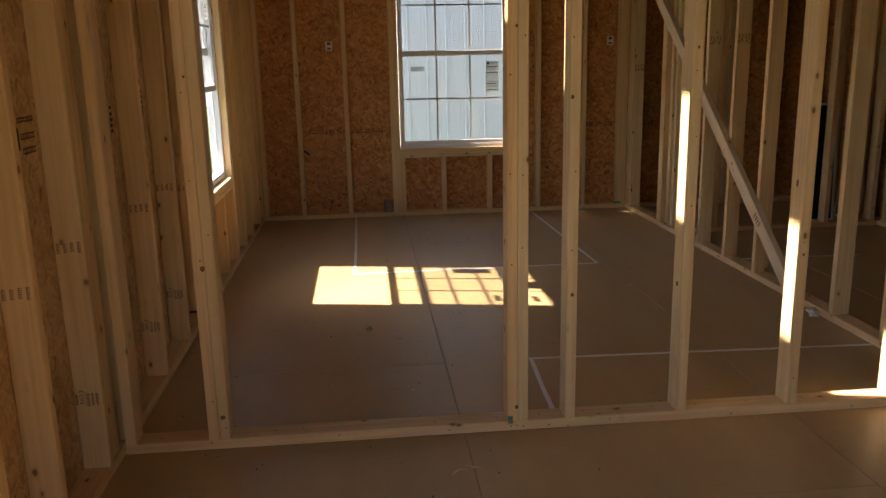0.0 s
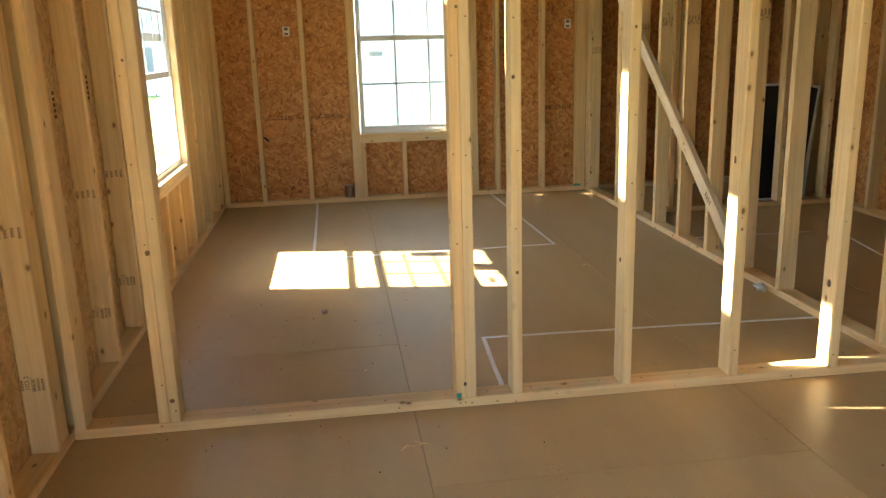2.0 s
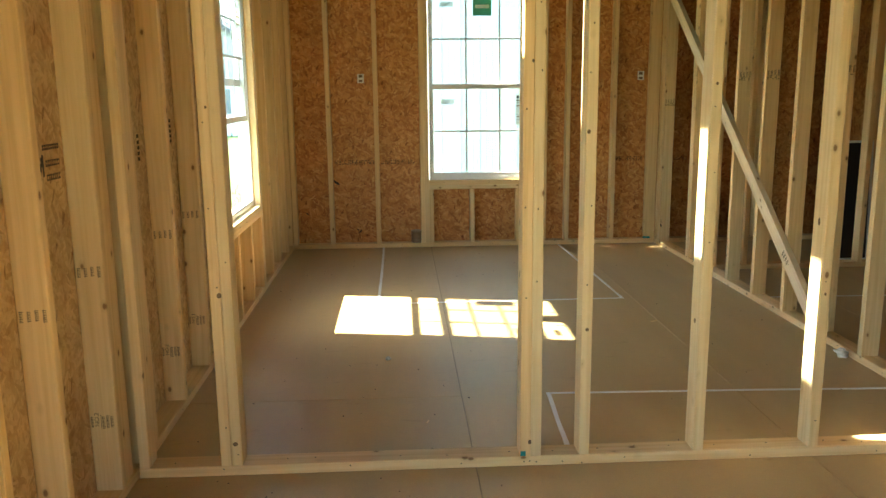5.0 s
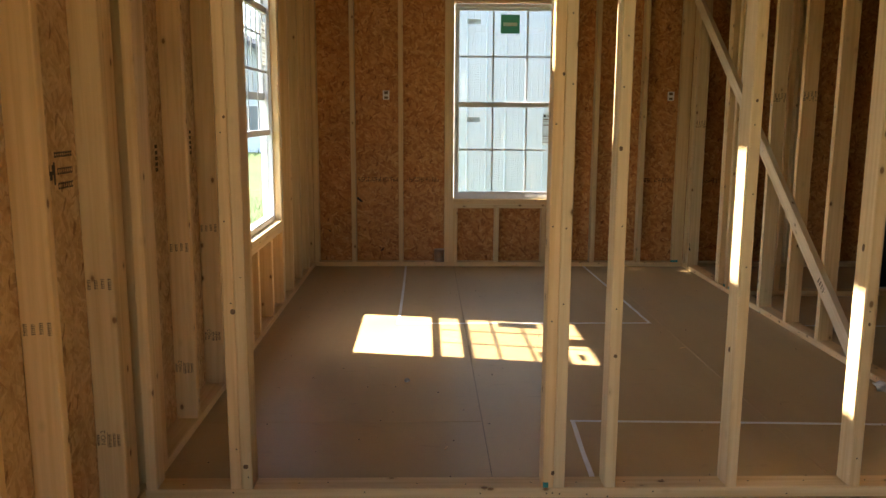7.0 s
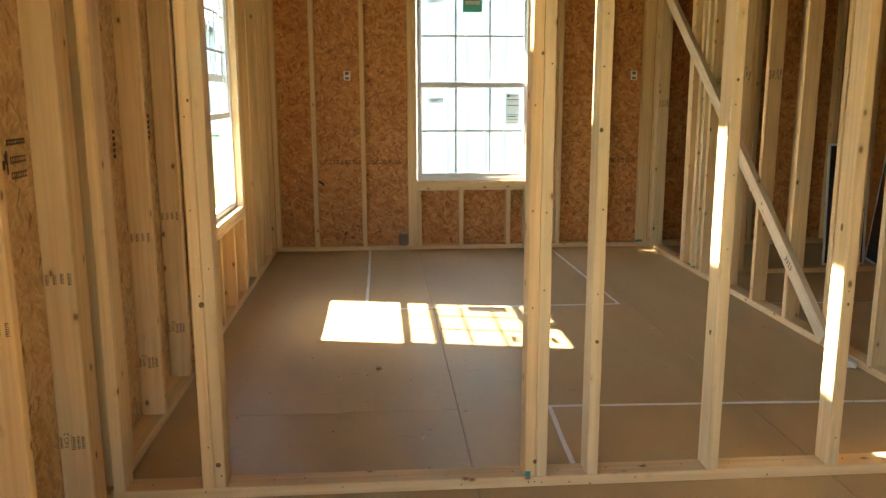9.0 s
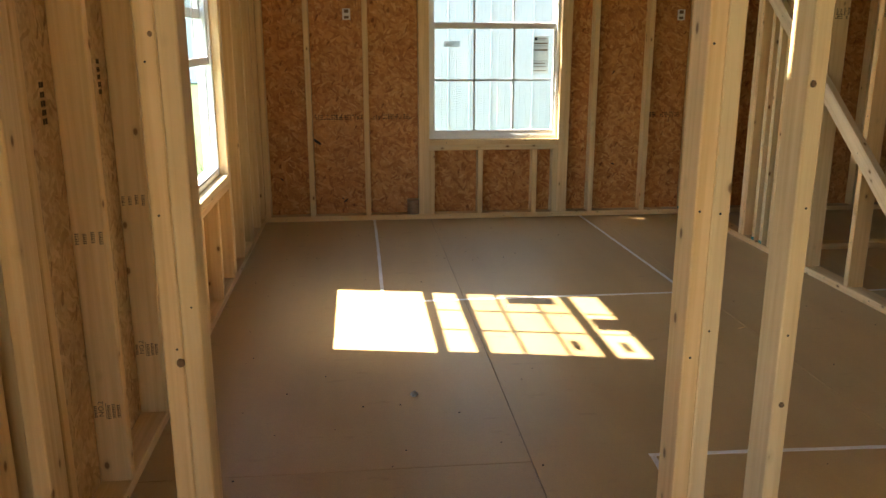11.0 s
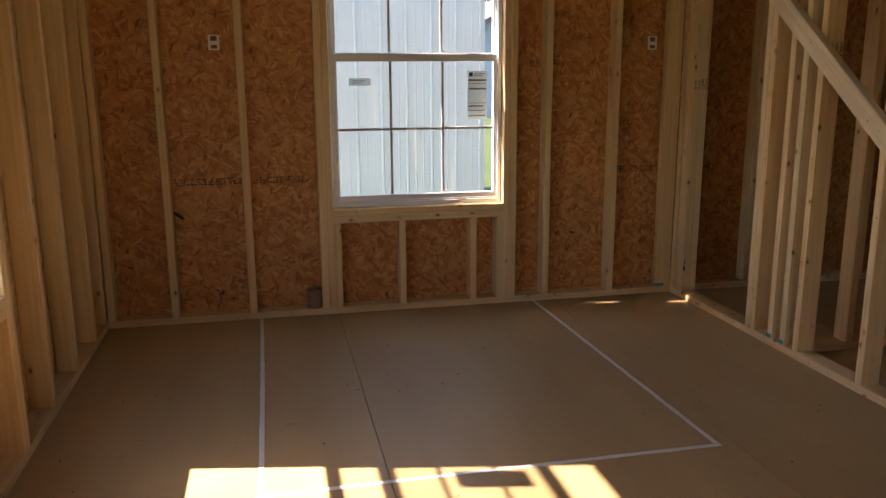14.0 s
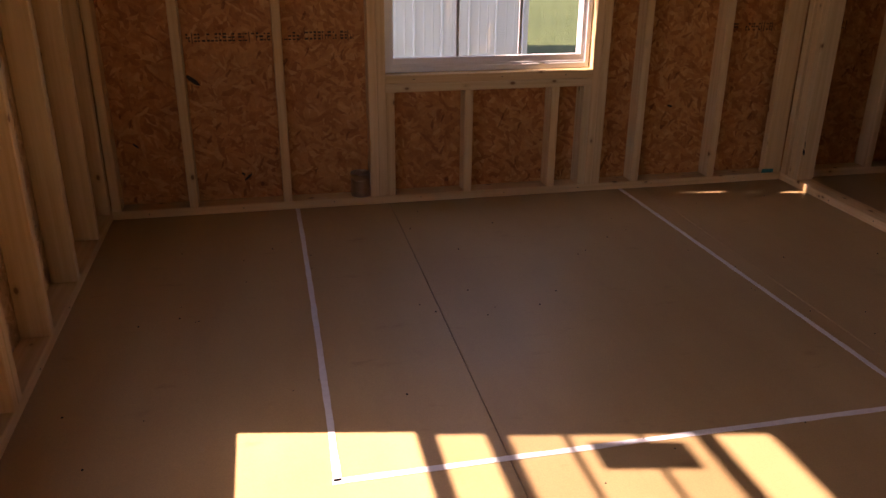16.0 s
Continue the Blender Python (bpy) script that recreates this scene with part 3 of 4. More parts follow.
# ---------------------------------------------------------------- things in the room
def tape(x0, y0, x1, y1, w=0.0185):
    """A strip of tape on the floor, with slightly wandering edges."""
    a, b = Vector((x0, y0, 0)), Vector((x1, y1, 0))
    along = (b - a).normalized()
    side, n = Vector((-along.y, along.x, 0)), max(8, int((b - a).length / 0.06))
    rng, bm, rows = random.Random(int(x0 * 1000 + y1 * 77)), bmesh.new(), []
    bend = rng.uniform(-0.004, 0.004)
    for i in range(n + 1):
        c = a.lerp(b, i / n) + side * (bend * math.sin(math.pi * i / n) + rng.uniform(-0.0009, 0.0009))
        hw = w / 2 + rng.uniform(-0.0012, 0.0012)
        rows.append([bm.verts.new(c + side * s * hw + Vector((0, 0, z))) for s, z in ((-1, 0.0002), (-1, 0.0018), (1, 0.0018), (1, 0.0002))])
    for p, q in zip(rows, rows[1:]):
        for i in range(4):
            bm.faces.new((p[i], p[(i + 1) % 4], q[(i + 1) % 4], q[i]))
    bm.faces.new(rows[0]), bm.faces.new(rows[-1][::-1])
    bmesh.ops.recalc_face_normals(bm, faces=bm.faces)
    ob = new("floor_tape", mesh_of(bm, "floor_tape", TAPE))
    return tagged(ob, "strip of white tape stuck on the subfloor", "tape", "tape outlines on the floor")


tape(0.786, 4.287, 0.788, 2.352)
tape(0.775, 2.352, 2.40, 2.362)
tape(2.388, 2.375, 2.338, 4.287)
tape(1.598, 0.695, 1.570, 0.092)
tape(1.588, 0.708, 3.203, 0.645)
tape(3.30, 2.30, 4.17, 2.27)
tape(4.36, 2.27, 4.22, 1.55)


def lathe(profile, n=28):
    bm, rings = bmesh.new(), []
    for r, z in profile:
        rings.append([bm.verts.new((r * math.cos(6.28318 * i / n), r * math.sin(6.28318 * i / n), z)) for i in range(n)])
    for p, q in zip(rings, rings[1:]):
        for i in range(n):
            bm.faces.new((p[i], p[(i + 1) % n], q[(i + 1) % n], q[i]))
    bmesh.ops.recalc_face_normals(bm, faces=bm.faces)
    for f in bm.faces:
        f.smooth = True
    return bm


can = thing("vent_pipe", (1.078, YN + 0.036, S), "short galvanised steel pipe stub standing on the wall plate", "pipe")
part("pipe", lathe([(0.045, 0.0005), (0.045, 0.098), (0.048, 0.101), (0.048, 0.106), (0.044, 0.108), (0.0425, 0.1), (0.0425, 0.004), (0.0005, 0.003)]), STEEL, can, m=Matrix.Translation((1.078, YN + 0.036, S)))
part("rim_band", lathe([(0.0452, 0.070), (0.0468, 0.072), (0.0468, 0.078), (0.0452, 0.080)]), STEEL, can, m=Matrix.Translation((1.078, YN + 0.036, S)))

for x, z in ((0.592, 1.427), (3.03, 1.430)):
    tag = thing("paper_tag", (x, SY0, z), "small white printed paper tag on the strand board", "tag", "paper tags")
    part("paper", boxed(x, x + 0.056, SY0 - 0.0012, SY0 - 0.0003, z, z + 0.076), PAPER, tag)
    for a, c, d, e in ((0.012, 0.044, 0.046, 0.070), (0.012, 0.044, 0.008, 0.026)):
        part("print_block", boxed(x + a, x + c, SY0 - 0.0018, SY0 - 0.0013, z + d, z + e), STAMP, tag)


def crumple(name, at, size, mat, label, category, seed, rough=1.0):
    bm = bmesh.new()
    bmesh.ops.create_icosphere(bm, subdivisions=3, radius=1.0)
    for v in bm.verts:
        n1 = (noise.noise(v.co * 1.7 + Vector((seed, 0, 0))) * 0.55 + noise.noise(v.co * 4.3 + Vector((0, seed, 0))) * 0.4) * rough
        v.co *= 1 + n1
        v.co = Vector((v.co.x * size[0], v.co.y * size[1], v.co.z * size[2]))
    low = min(v.co.z for v in bm.verts)
    for v in bm.verts:
        v.co.z -= low
    for f in bm.faces:
        f.smooth = True
    ob = new(name, mesh_of(bm, name, mat))
    ob.location = at
    return tagged(ob, label, category)


crumple("crumpled_paper", (3.165, 1.085, 0), (0.030, 0.036, 0.020), PAPER, "crumpled white paper scrap on the floor beside the plate", "paper scrap", 3.1)
crumple("foam_lump", (0.868, 1.222, 0), (0.014, 0.012, 0.010), LUMP, "small grey lump of dried foam on the subfloor", "debris", 8.4, 0.45)
for i, (x, y, a, n) in enumerate(((1.178, -0.277, 0.2, 0.09), (1.20, -0.262, -0.5, 0.06), (1.15, -0.285, 0.9, 0.05), (2.43, 1.80, 0.4, 0.04), (1.05, 0.42, 1.2, 0.03))):
    bm = boxed(-n / 2, n / 2, -0.0035, 0.0035, 0.0002, 0.003, bevel=0.0008)
    for v in bm.verts:
        v.co.z += 0.004 * (1 - (2 * v.co.x / n) ** 2) * 0.6
        v.co.y += 0.01 * (2 * v.co.x / n) ** 2
    ob = new("wood_shaving", mesh_of(bm, "wood_shaving", LUMBER))
    ob.matrix_basis = pose(x, y, 0, 0, 0, math.degrees(a))
    tagged(ob, "thin curled splinter of pale wood on the subfloor", "splinter", "wood splinters")

bm = bmesh.new()
for i in range(170):
    x, y, s = RNG.uniform(0.1, 3.15), RNG.uniform(-1.6, 4.2), RNG.uniform(0.0015, 0.0042)
    bmesh.ops.create_cone(bm, segments=5, radius1=s, radius2=s * 0.5, depth=s * 0.7, cap_ends=True, matrix=pose(x, y, s * 0.36 + 0.0002, 0, 0, RNG.uniform(0, 90)))
tagged(new("dirt_specks", mesh_of(bm, "dirt_specks", INK)), "scattered dark crumbs of dirt on the subfloor", "dirt", kind="stuff")


# ink stamps: rows of short bars, printed on boards and studs
def stamp(parent, place, turn, rows, mat=STAMP):
    """rows of (x0, x1, z0, z1) bars on a face that looks along local -y."""
    bm = bmesh.new()
    for x0, x1, z0, z1 in rows:
        shaped_box(bm, x0, x1, -0.0008, -0.0002, z0, z1)
    return part("ink_stamp", bm, mat, parent, "faded black lumber stamp, illegible", m=Matrix.Translation(place) @ pose(0, 0, 0, 0, 0, turn))


def scribble(n, x1, h, seed):
    """A run of print h high: short dashes on three lines, with a tall bar here and there."""
    rng, rows, x = random.Random(seed), [], 0.0
    while x < x1:
        w = rng.uniform(0.006, 0.016)
        if rng.random() < 0.09:
            rows.append((x, x + 0.0035, 0.0, h))
            w = 0.008
        else:
            for k in range(3):
                if rng.random() < 0.62:
                    rows.append((x, x + w, h * (0.14 + 0.3 * k), h * (0.14 + 0.3 * k) + rng.uniform(0.12, 0.2) * h))
            if rng.random() < 0.35:
                rows.append((x, x + 0.003, h * 0.14, h * 0.62))
        x += w + rng.uniform(0.002, 0.007)
    return rows[:n]


def letters(columns, width, pitch, size):
    """Columns of short bars, like lines of small print turned upright."""
    rng, rows = random.Random(columns * 7 + int(size * 9000)), []
    for i in range(columns):
        z = 0.002 * (i % 3)
        while z < size:
            h = rng.uniform(0.0025, 0.0045)
            x = 0.004 + i * pitch
            rows.append((x, x + width * 0.45, z, z + h))
            rows.append((x + width * 0.5 * rng.random(), x + width, z + h * 0.3, z + h * 0.9))
            z += h + 0.0016
    return rows


ILLI = letters(4, 0.0105, 0.021, 0.032)
for y, z in ((-0.155, 0.772), (0.655, 0.752), (1.110, 0.768), (1.545, 0.70), (-0.561, 0.74)):
    stamp(wall_west, (-0.086, y, z), 0, ILLI)
for y, z in ((3.068, 1.39), (2.650, 1.42), (2.240, 1.42), (1.822, 1.42), (1.400, 1.42), (4.15, 1.23)):
    stamp(wall_partition_2, (XE + 0.006, y, z), 0, ILLI)
for x0, x1, s in ((0.375, 0.72, 1), (0.775, 1.07, 2), (2.84, 3.10, 3), (3.36, 3.5, 4)):
    stamp(wall_north, (x0, SY0, 0.725), 0, scribble(160, x1 - x0, 0.044, s), DARKINK)
# printed grade block on the boards: a line of capitals, a large monogram and two short lines
BLOCK = [(a, a + 0.0105, 0.097 + b, 0.097 + b + 0.006) for a in (0.052 + 0.0145 * i for i in range(8)) for b in (0.0, 0.010)]
BLOCK += [(a + 0.001, a + 0.0045, 0.099, 0.113) for a in (0.052 + 0.0145 * i for i in range(8))]
BLOCK += [(0.0, 0.009, 0.02, 0.085), (0.042, 0.051, 0.02, 0.085), (0.009, 0.018, 0.05, 0.078), (0.018, 0.033, 0.035, 0.060), (0.033, 0.042, 0.05, 0.078)]
BLOCK += [(a, a + 0.010, z + b, z + b + 0.005) for z in (0.048, 0.006) for a in (0.066 + 0.014 * i for i in range(7)) for b in (0.0, 0.014)]
BLOCK += [(a, a + 0.0035, z, z + 0.019) for z in (0.048, 0.006) for a in (0.066 + 0.014 * i for i in range(7))]
stamp(wall_west, (WXb, -0.348, 1.088), 90, BLOCK, BLUEINK)
COLUMN = [(a, a + 0.012, z, z + 0.014) for z in (0.0, 0.022, 0.044, 0.066, 0.090) for a in (0.0, 0.015)]
stamp(wall_west, (WXb, 0.556, 1.085), 90, COLUMN, DARKINK)
stamp(wall_west, (-0.044, -0.115, 1.432), 0, [(a, a + 0.004, z, z + 0.016) for a in (0.006, 0.014, 0.021, 0.028) for z in (0.0, 0.022, 0.044)], BLUEINK)
stamp(wall_west, (WXb, 1.02, 1.13), 90, COLUMN, DARKINK)

GRADE = bpy.data.curves.new("grade_text", "FONT")
GRADE.body, GRADE.size, GRADE.extrude = "NO.2", 0.021, 0.0003
GRADE.materials.append(STAMP)
for y, z in ((-0.155, 0.285), (0.655, 0.262), (1.110, 0.272)):
    under(new("grade_stamp", GRADE), wall_west, pose(-0.058, y - 0.0006, z - 0.018, 90, 0, 0) @ pose(0, 0, 0, 0, 0, 90))
    stamp(wall_west, (-0.088, y, z - 0.02), 0, letters(1, 0.008, 0.02, 0.036))
    stamp(wall_west, (-0.052, y, z - 0.026), 0, [(0.0, 0.0016, 0.0, 0.05)] + letters(3, 0.0095, 0.0135, 0.044))
for y, z in ((3.068, 1.365), (2.650, 1.395), (2.240, 1.395), (1.822, 1.395), (1.400, 1.395), (4.15, 1.205)):
    stamp(wall_partition_2, (XE + 0.006, y, z), 0, scribble(12, 0.075, 0.03, int(y * 31)))

mark = bmesh.new()
for i in range(4):
    for j in range(3):
        shaped_box(mark, -0.0008, -0.0002, -0.022 + 0.012 * j, -0.014 + 0.012 * j, i * 0.024, i * 0.024 + 0.014)
part("ink_stamp", mark, STAMP, brace, "faded lumber stamp, illegible", m=brace.matrix_basis @ pose(-S / 2, 0, 0.47))

# teal layout marks at stud feet
for parent, (x0, x1, y0, y1) in ((wall_partition_1, (1.366, 1.385, -0.0012, -0.0004)), (wall_partition_2, (XE - 0.0012, XE - 0.0004, 3.268, 3.302)), (wall_partition_2, (XE - 0.0012, XE - 0.0004, 3.171, 3.205)), (wall_north, (3.11, 3.15, YN - 0.0004, YN + 0.0012)), (wall_north, (3.10, 3.165, YN + 0.0005, YN + 0.0016))):
    part("teal_mark", boxed(x0, x1, y0, y1, 0.039, 0.058), TEAL, parent, "smear of teal marking paint")


part("green_smear", boxed(-0.086, -0.004, 1.5432, 1.5446, 0.039, 0.052), DARKGREEN, wall_west, "smear of dark green marking paint")


# dark flakes in the boards, and a bark-edged knot at the foot of the corner post
def dark_flake(parent, x, y, z, length, width, turn, turn_z=0):
    bm = bmesh.new()
    ring = [(-0.5, -0.1), (-0.2, -0.5), (0.3, -0.35), (0.5, 0.15), (0.15, 0.5), (-0.35, 0.3)]
    lo, hi = ([bm.verts.new((a * length, yy, b * width)) for a, b in ring] for yy in (-0.0003, -0.001))
    bm.faces.new(lo), bm.faces.new(hi)
    for i in range(6):
        bm.faces.new((lo[i], lo[(i + 1) % 6], hi[(i + 1) % 6], hi[i]))
    bmesh.ops.recalc_face_normals(bm, faces=bm.faces)
    part("dark_flake", bm, INK, parent, "dark bark flake", m=pose(x, y, z, 0, 0, turn_z) @ pose(0, 0, 0, 0, turn, 0))


dark_flake(wall_north, 0.385, SY0, 0.572, 0.075, 0.022, 42)
dark_flake(wall_north, 0.58, SY0, 0.135, 0.05, 0.012, -40)
dark_flake(wall_north, 0.56, SY0, 0.150, 0.02, 0.010, 50)
dark_flake(wall_west, -0.022, 1.545, 0.066, 0.026, 0.010, 5)
dark_flake(wall_north, 0.12, SY0, 0.30, 0.035, 0.010, 45)
dark_flake(wall_north, 2.57, SY0, 1.06, 0.035, 0.010, -60)
dark_flake(wall_north, 2.60, SY0, 0.38, 0.03, 0.012, 20)
dark_flake(wall_partition_2, XE + 0.011, 4.150, 0.178, 0.036, 0.013, 80)
dark_flake(wall_partition_2, XE + 0.011, 4.150, 0.215, 0.040, 0.005, 84)

# round knots in the faces of the studs
def knot(parent, x, y, z, wide, tall, turn_z=0):
    bm = bmesh.new()
    bmesh.ops.create_cone(bm, segments=12, radius1=0.5, radius2=0.42, depth=1.0, cap_ends=True, matrix=pose(0, 0, 0, 90, 0, 0))
    for v in bm.verts:
        v.co = Vector((v.co.x * wide, v.co.y * 0.005, v.co.z * tall))
    part("knot", bm, KNOT, parent, "brown knot in the wood", m=pose(x, y, z, 0, 0, turn_z))


for x, z, wide, tall in ((1.590, 1.205, 0.013, 0.016), (1.600, 0.510, 0.014, 0.014), (1.398, 1.440, 0.010, 0.013), (1.399, 0.092, 0.014, 0.018), (0.322, 0.664, 0.018, 0.022), (0.346, 0.120, 0.020, 0.018), (0.318, 1.30, 0.010, 0.012), (2.455, 0.62, 0.010, 0.014), (2.022, 1.36, 0.011, 0.013)):
    knot(wall_partition_1, x, 0.0005, z, wide, tall)
for x, z, wide, tall in ((2.8565, 0.37, 0.022, 0.034), (2.4365, 0.875, 0.014, 0.030), (2.0035, 0.52, 0.012, 0.02)):
    knot(wall_partition_1, x, 0.045, z, wide, tall, -90)

# insect screens stacked in the closet
def screen(at, turn, lean, w=0.30, h=0.90):
    base = pose(*at, 0, 0, turn) @ pose(0, 0, 0, lean, 0, 0)
    ob = thing("window_screen", at, "white framed black insect screen leaning in the closet", "window screen", "leaning screens")
    bm = bmesh.new()
    for b in ((0, 0.018, -0.005, 0.005, 0, h), (w - 0.018, w, -0.005, 0.005, 0, h), (0.018, w - 0.018, -0.005, 0.005, 0, 0.018), (0.018, w - 0.018, -0.005, 0.005, h - 0.018, h)):
        shaped_box(bm, *b, bevel=0.0015)
    part("screen_frame", bm, VINYL, ob, m=base)
    part("mesh_panel", boxed(0.017, w - 0.017, -0.001, 0.001, 0.017, h - 0.017), BLACK, ob, m=base)


screen((4.288, 3.36, 0.003), 0, -3, 0.340, 0.94)
for i in range(3):
    screen((4.775 + 0.016 * i, 3.58, 0.003), -106, -5.4 + 0.8 * i, 0.34, 0.92)

# ---------------------------------------------------------------- outside
GZ = -0.45
bm = bmesh.new()
bmesh.ops.create_grid(bm, x_segments=90, y_segments=90, size=1.0)
for v in bm.verts:
    x, y = v.co.x, v.co.y
    v.co = Vector((math.copysign(abs(x) ** 2.6, x) * 900, math.copysign(abs(y) ** 2.6, y) * 900, GZ))
    far = math.hypot(v.co.x, v.co.y)
    v.co.z += noise.noise(v.co * 0.09) * min(0.25, far * 0.006) if far > 7 else 0.0
tagged(new("ground", mesh_of(bm, "ground", GRASS)), "uneven sunlit meadow grass round the house", "ground", kind="structure")

rng = random.Random(11)
verts, faces = [], []
for zone, count in (((-9, -0.4, 2.5, 14), 16000), ((2.9, 8, 5, 15), 4000), ((-26, -6, 8, 40), 5000)):
    for i in range(count):
        x, y = rng.uniform(zone[0], zone[1]), rng.uniform(zone[2], zone[3])
        if 0.4 < x < 3.2 and y > 7.8:
            continue
        a, h, w = rng.uniform(0, 6.28), rng.uniform(0.03, 0.10) * (3.0 if zone[2] == 8 else 1), rng.uniform(0.004, 0.010) * (3 if zone[2] == 8 else 1)
        dx, dy, lx, ly = math.cos(a) * w, math.sin(a) * w, rng.uniform(-0.08, 0.08), rng.uniform(-0.08, 0.08)
        n = len(verts)
        verts += [(x - dx, y - dy, GZ - 0.03), (x + dx, y + dy, GZ - 0.03), (x + lx, y + ly, GZ + h)]
        faces.append((n, n + 1, n + 2))
me = bpy.data.meshes.new("grass")
me.from_pydata(verts, [], faces)
me.materials.append(GRASS)
tagged(new("grass", me), "tall green grass blades in the meadow", "grass", kind="stuff")

# white metal clad shed north of the house
shed = thing("metal_shed", (0.5, 8, GZ), "white ribbed metal shed with rows of screws", "shed")


def ribbed(x0, x1, z0, z1, y):
    """A metal panel wall with trapezoid ribs, facing -y."""
    bm, pts, x = bmesh.new(), [], x0
    while x < x1:
        for dx, dy in ((0, 0), (0.007, -0.016), (0.021, -0.016), (0.028, 0), (0.095, 0), (0.099, -0.002), (0.108, -0.002), (0.112, 0), (0.172, 0), (0.176, -0.002), (0.185, -0.002), (0.189, 0)):
            if x + dx < x1:
                pts.append((x + dx, y + dy))
        x += 0.25
    pts.append((x1, y))
    lo, hi = ([bm.verts.new((px, py, z)) for px, py in pts] for z in (z0, z1))
    for i in range(len(pts) - 1):
        bm.faces.new((lo[i], lo[i + 1], hi[i + 1], hi[i]))
    back = [bm.verts.new((px, y + 0.05, z)) for z in (z0, z1) for px in (x0, x1)]
    bm.faces.new((back[0], back[2], back[3], back[1]))
    bm.faces.new((lo[-1], back[1], back[3], hi[-1]))
    return bm


part("ribbed_wall", ribbed(0.478, 3.04, GZ, 3.4, 8.0), SIDING, shed)
part("side_wall", boxed(2.99, 3.038, 8.06, 12.0, GZ, 3.4, bevel=0.002), SIDING, shed)
part("side_wall", boxed(0.5, 0.55, 8.06, 12.0, GZ, 3.4, bevel=0.002), SIDING, shed)
part("roof", boxed(0.3, 3.25, 7.8, 12.2, 3.401, 3.46, bevel=0.004), SIDING, shed)
for z in (-0.10, 0.70, 1.50, 2.30):
    for i in range(10):
        x = 0.620 + i * 0.25
        part("screw", boxed(x - 0.006, x + 0.006, 7.992, 8.002, z, z + 0.012, bevel=0.002), INK, shed)

PALE = m_plain("pale_house_paint", (0.62, 0.66, 0.70), 0.6, vary=0.1, scale=3)
BLUE = m_plain("blue_grey_paint", (0.30, 0.38, 0.48), 0.6, vary=0.12, scale=3)
SHINGLE = m_plain("grey_shingle", (0.16, 0.17, 0.19), 0.8, vary=0.3, scale=6)
DARKGLASS = m_plain("dim_window", (0.20, 0.23, 0.26), 0.12, spec=0.6)


def house(name, x, y, w, d, h, wall, label):
    ob = thing(name, (x, y, GZ), label, "house")
    part("wall", boxed(x, x + w, y, y + d, GZ - 0.2, GZ + h, bevel=0.01), wall, ob)
    bm = bmesh.new()
    e, r = 0.4, h + w * 0.28
    prof = [(x - e, GZ + h - 0.12), (x + w / 2, GZ + r), (x + w + e, GZ + h - 0.12), (x + w + e, GZ + h + 0.06), (x + w / 2, GZ + r + 0.2), (x - e, GZ + h + 0.06)]
    a, b = ([bm.verts.new((px, yy, pz)) for px, pz in prof] for yy in (y - e, y + d + e))
    bm.faces.new(a), bm.faces.new(b[::-1])
    for i in range(6):
        bm.faces.new((a[i], b[i], b[(i + 1) % 6], a[(i + 1) % 6]))
    bmesh.ops.recalc_face_normals(bm, faces=bm.faces)
    part("roof", bm, SHINGLE, ob)
    for yy in (y + 0.02, y + d - 0.02):
        gable = bmesh.new()
        tri = [gable.verts.new(p) for p in ((x, yy, GZ + h), (x + w, yy, GZ + h), (x + w / 2, yy, GZ + r))]
        gable.faces.new(tri)
        part("gable", gable, wall, ob)
    for i in range(3):
        wx = x + w * (0.30 + 0.24 * i)
        win = part("window", boxed(wx - 0.06, wx + 0.96, y - 0.05, y + 0.01, GZ + 0.9, GZ + 2.1, bevel=0.01), VINYL, ob)
        part("pane", boxed(wx, wx + 0.9, y - 0.06, y - 0.02, GZ + 0.96, GZ + 2.04), DARKGLASS, win)


house("far_house", 7.5, 30, 9, 8, 2.6, BLUE, "distant blue grey house with a shallow roof")
house("far_house", -16, 34, 11, 8, 3.6, PALE, "distant pale grey house with a shallow roof")


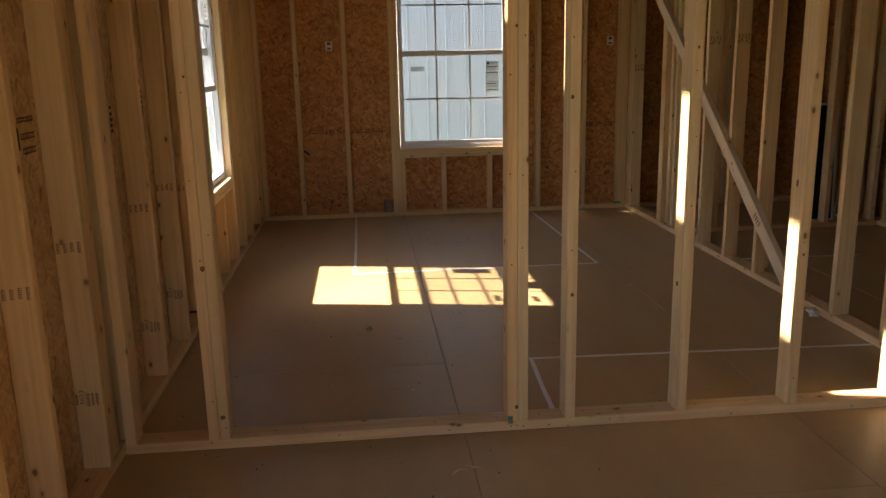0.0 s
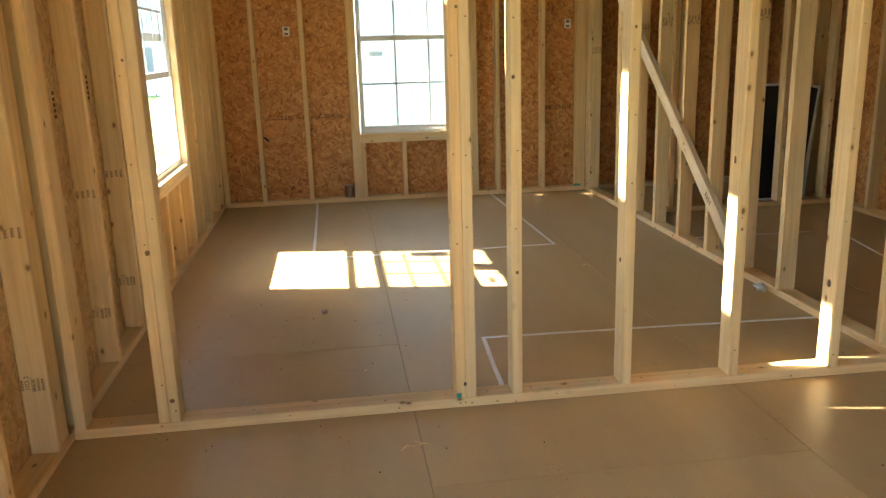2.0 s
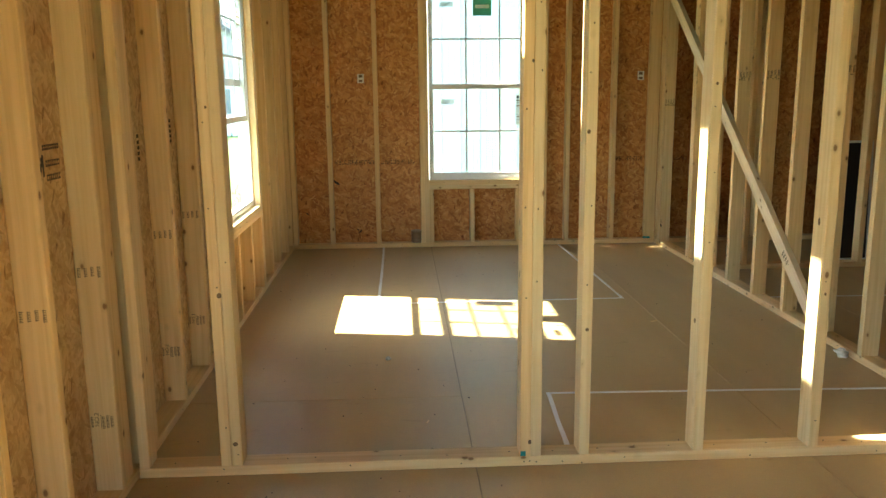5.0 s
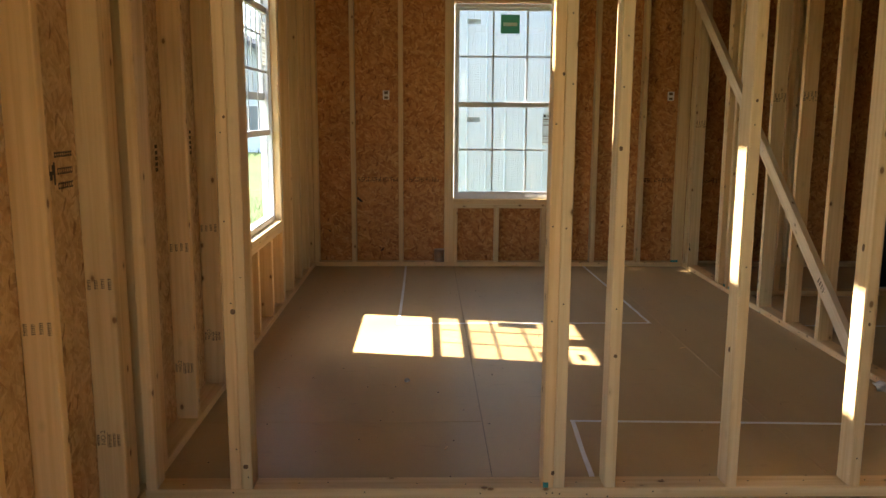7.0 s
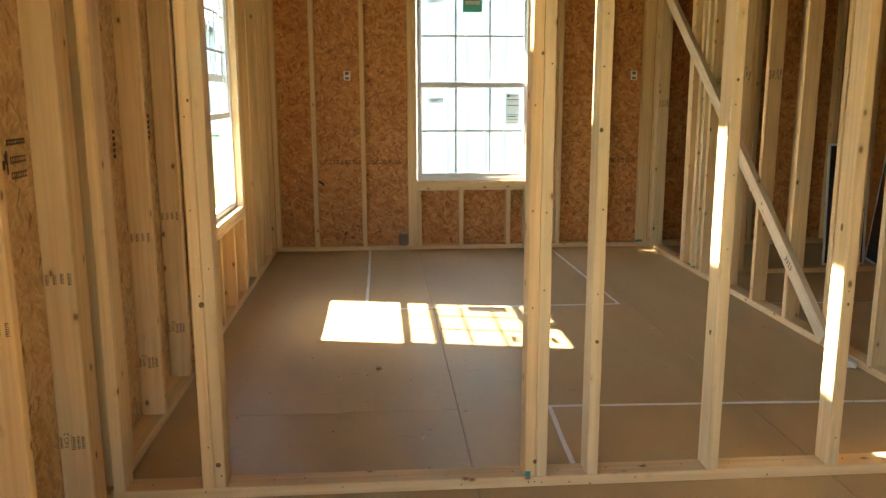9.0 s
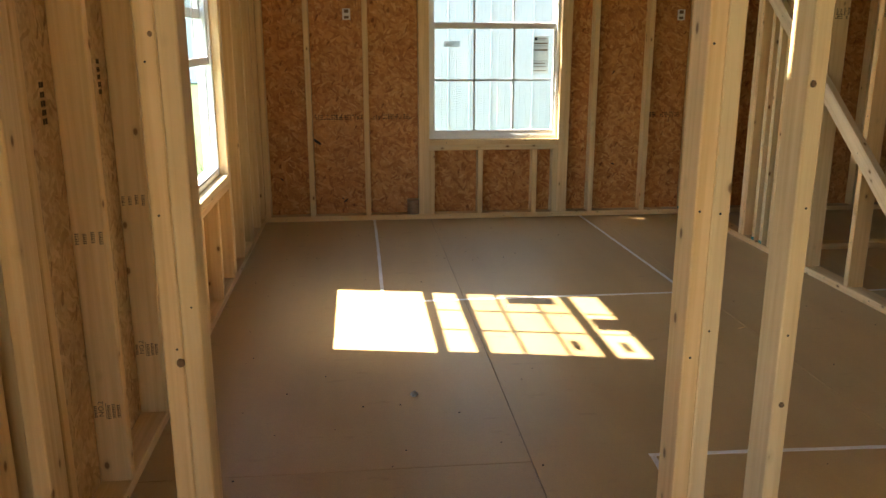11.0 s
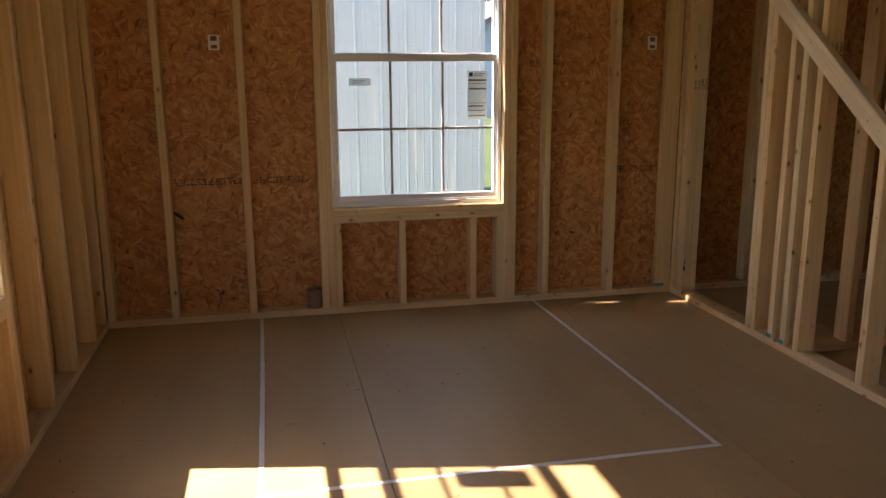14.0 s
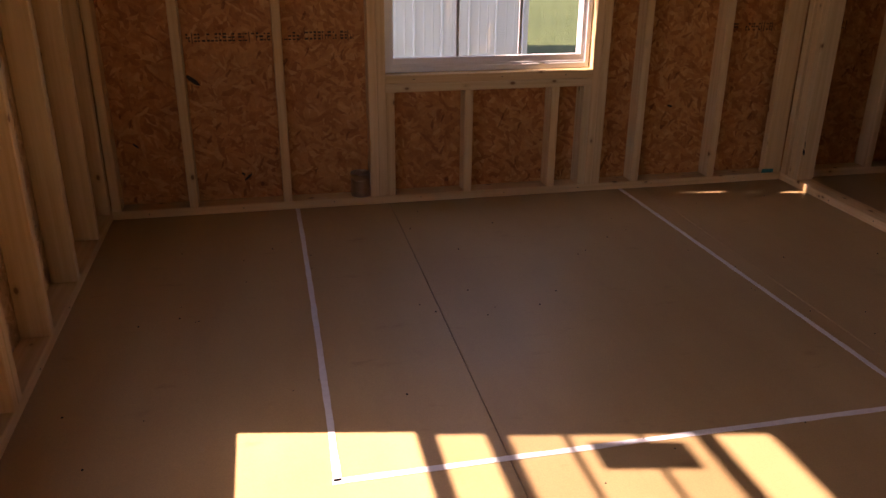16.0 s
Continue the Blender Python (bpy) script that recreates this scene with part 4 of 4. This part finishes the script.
def tree(x, y, h, seed):
    """A tapered trunk with limbs and a crown of many leaf clumps."""
    rng = random.Random(seed)
    ob = thing("tree", (x, y, GZ), "leafy green tree beyond the meadow", "tree", "far trees")
    bm, tips = bmesh.new(), []

    def limb(p, q, r0, r1):
        axis = (q - p)
        m = Matrix.Translation((p + q) / 2) @ axis.to_track_quat("Z", "Y").to_matrix().to_4x4()
        bmesh.ops.create_cone(bm, segments=7, radius1=r0, radius2=r1, depth=axis.length, cap_ends=True, matrix=m)

    base, crown = Vector((x, y, GZ - 0.1)), Vector((x, y, GZ + h * 0.5))
    limb(base, crown, h * 0.035, h * 0.02)
    for i in range(9):
        a, z = i * 2.4 + rng.random(), rng.uniform(0.25, 0.5)
        p = base.lerp(crown, z * 2)
        q = p + Vector((math.cos(a), math.sin(a), rng.uniform(0.5, 1.3))) * h * rng.uniform(0.16, 0.3)
        limb(p, q, h * 0.013, h * 0.005)
        tips.append(q)
    tips.append(crown + Vector((0, 0, h * 0.3)))
    part("trunk", bm, BARK, ob)
    vs, fs = [], []
    for t in tips:
        for i in range(170):
            c = t + Vector((rng.gauss(0, 1), rng.gauss(0, 1), rng.gauss(0, 0.8))) * h * 0.085
            s = h * rng.uniform(0.008, 0.02)
            u = Vector((rng.uniform(-1, 1), rng.uniform(-1, 1), rng.uniform(-1, 1))).normalized()
            v = u.orthogonal().normalized()
            n = len(vs)
            vs += [tuple(c + u * s), tuple(c + v * s * 0.6), tuple(c - u * s), tuple(c - v * s * 0.6)]
            fs.append((n, n + 1, n + 2, n + 3))
    lm = bpy.data.meshes.new("crown")
    lm.from_pydata(vs, [], fs)
    lm.materials.append(LEAF)
    tagged(under(new("crown", lm), ob), kind="stuff")


BARK = m_plain("bark", (0.12, 0.09, 0.065), 0.9, vary=0.4)
LEAF = m_plain("leaves", (0.075, 0.13, 0.03), 0.7, vary=0.45, scale=1.2)
for i, (x, y, h) in enumerate(((12.6, 42, 11), (16, 46, 12), (4.5, 48, 12), (-24, 45, 10), (-31, 40, 11), (-5, 58, 13), (-38, 30, 9), (-18, 60, 12))):
    tree(x, y, h, i)
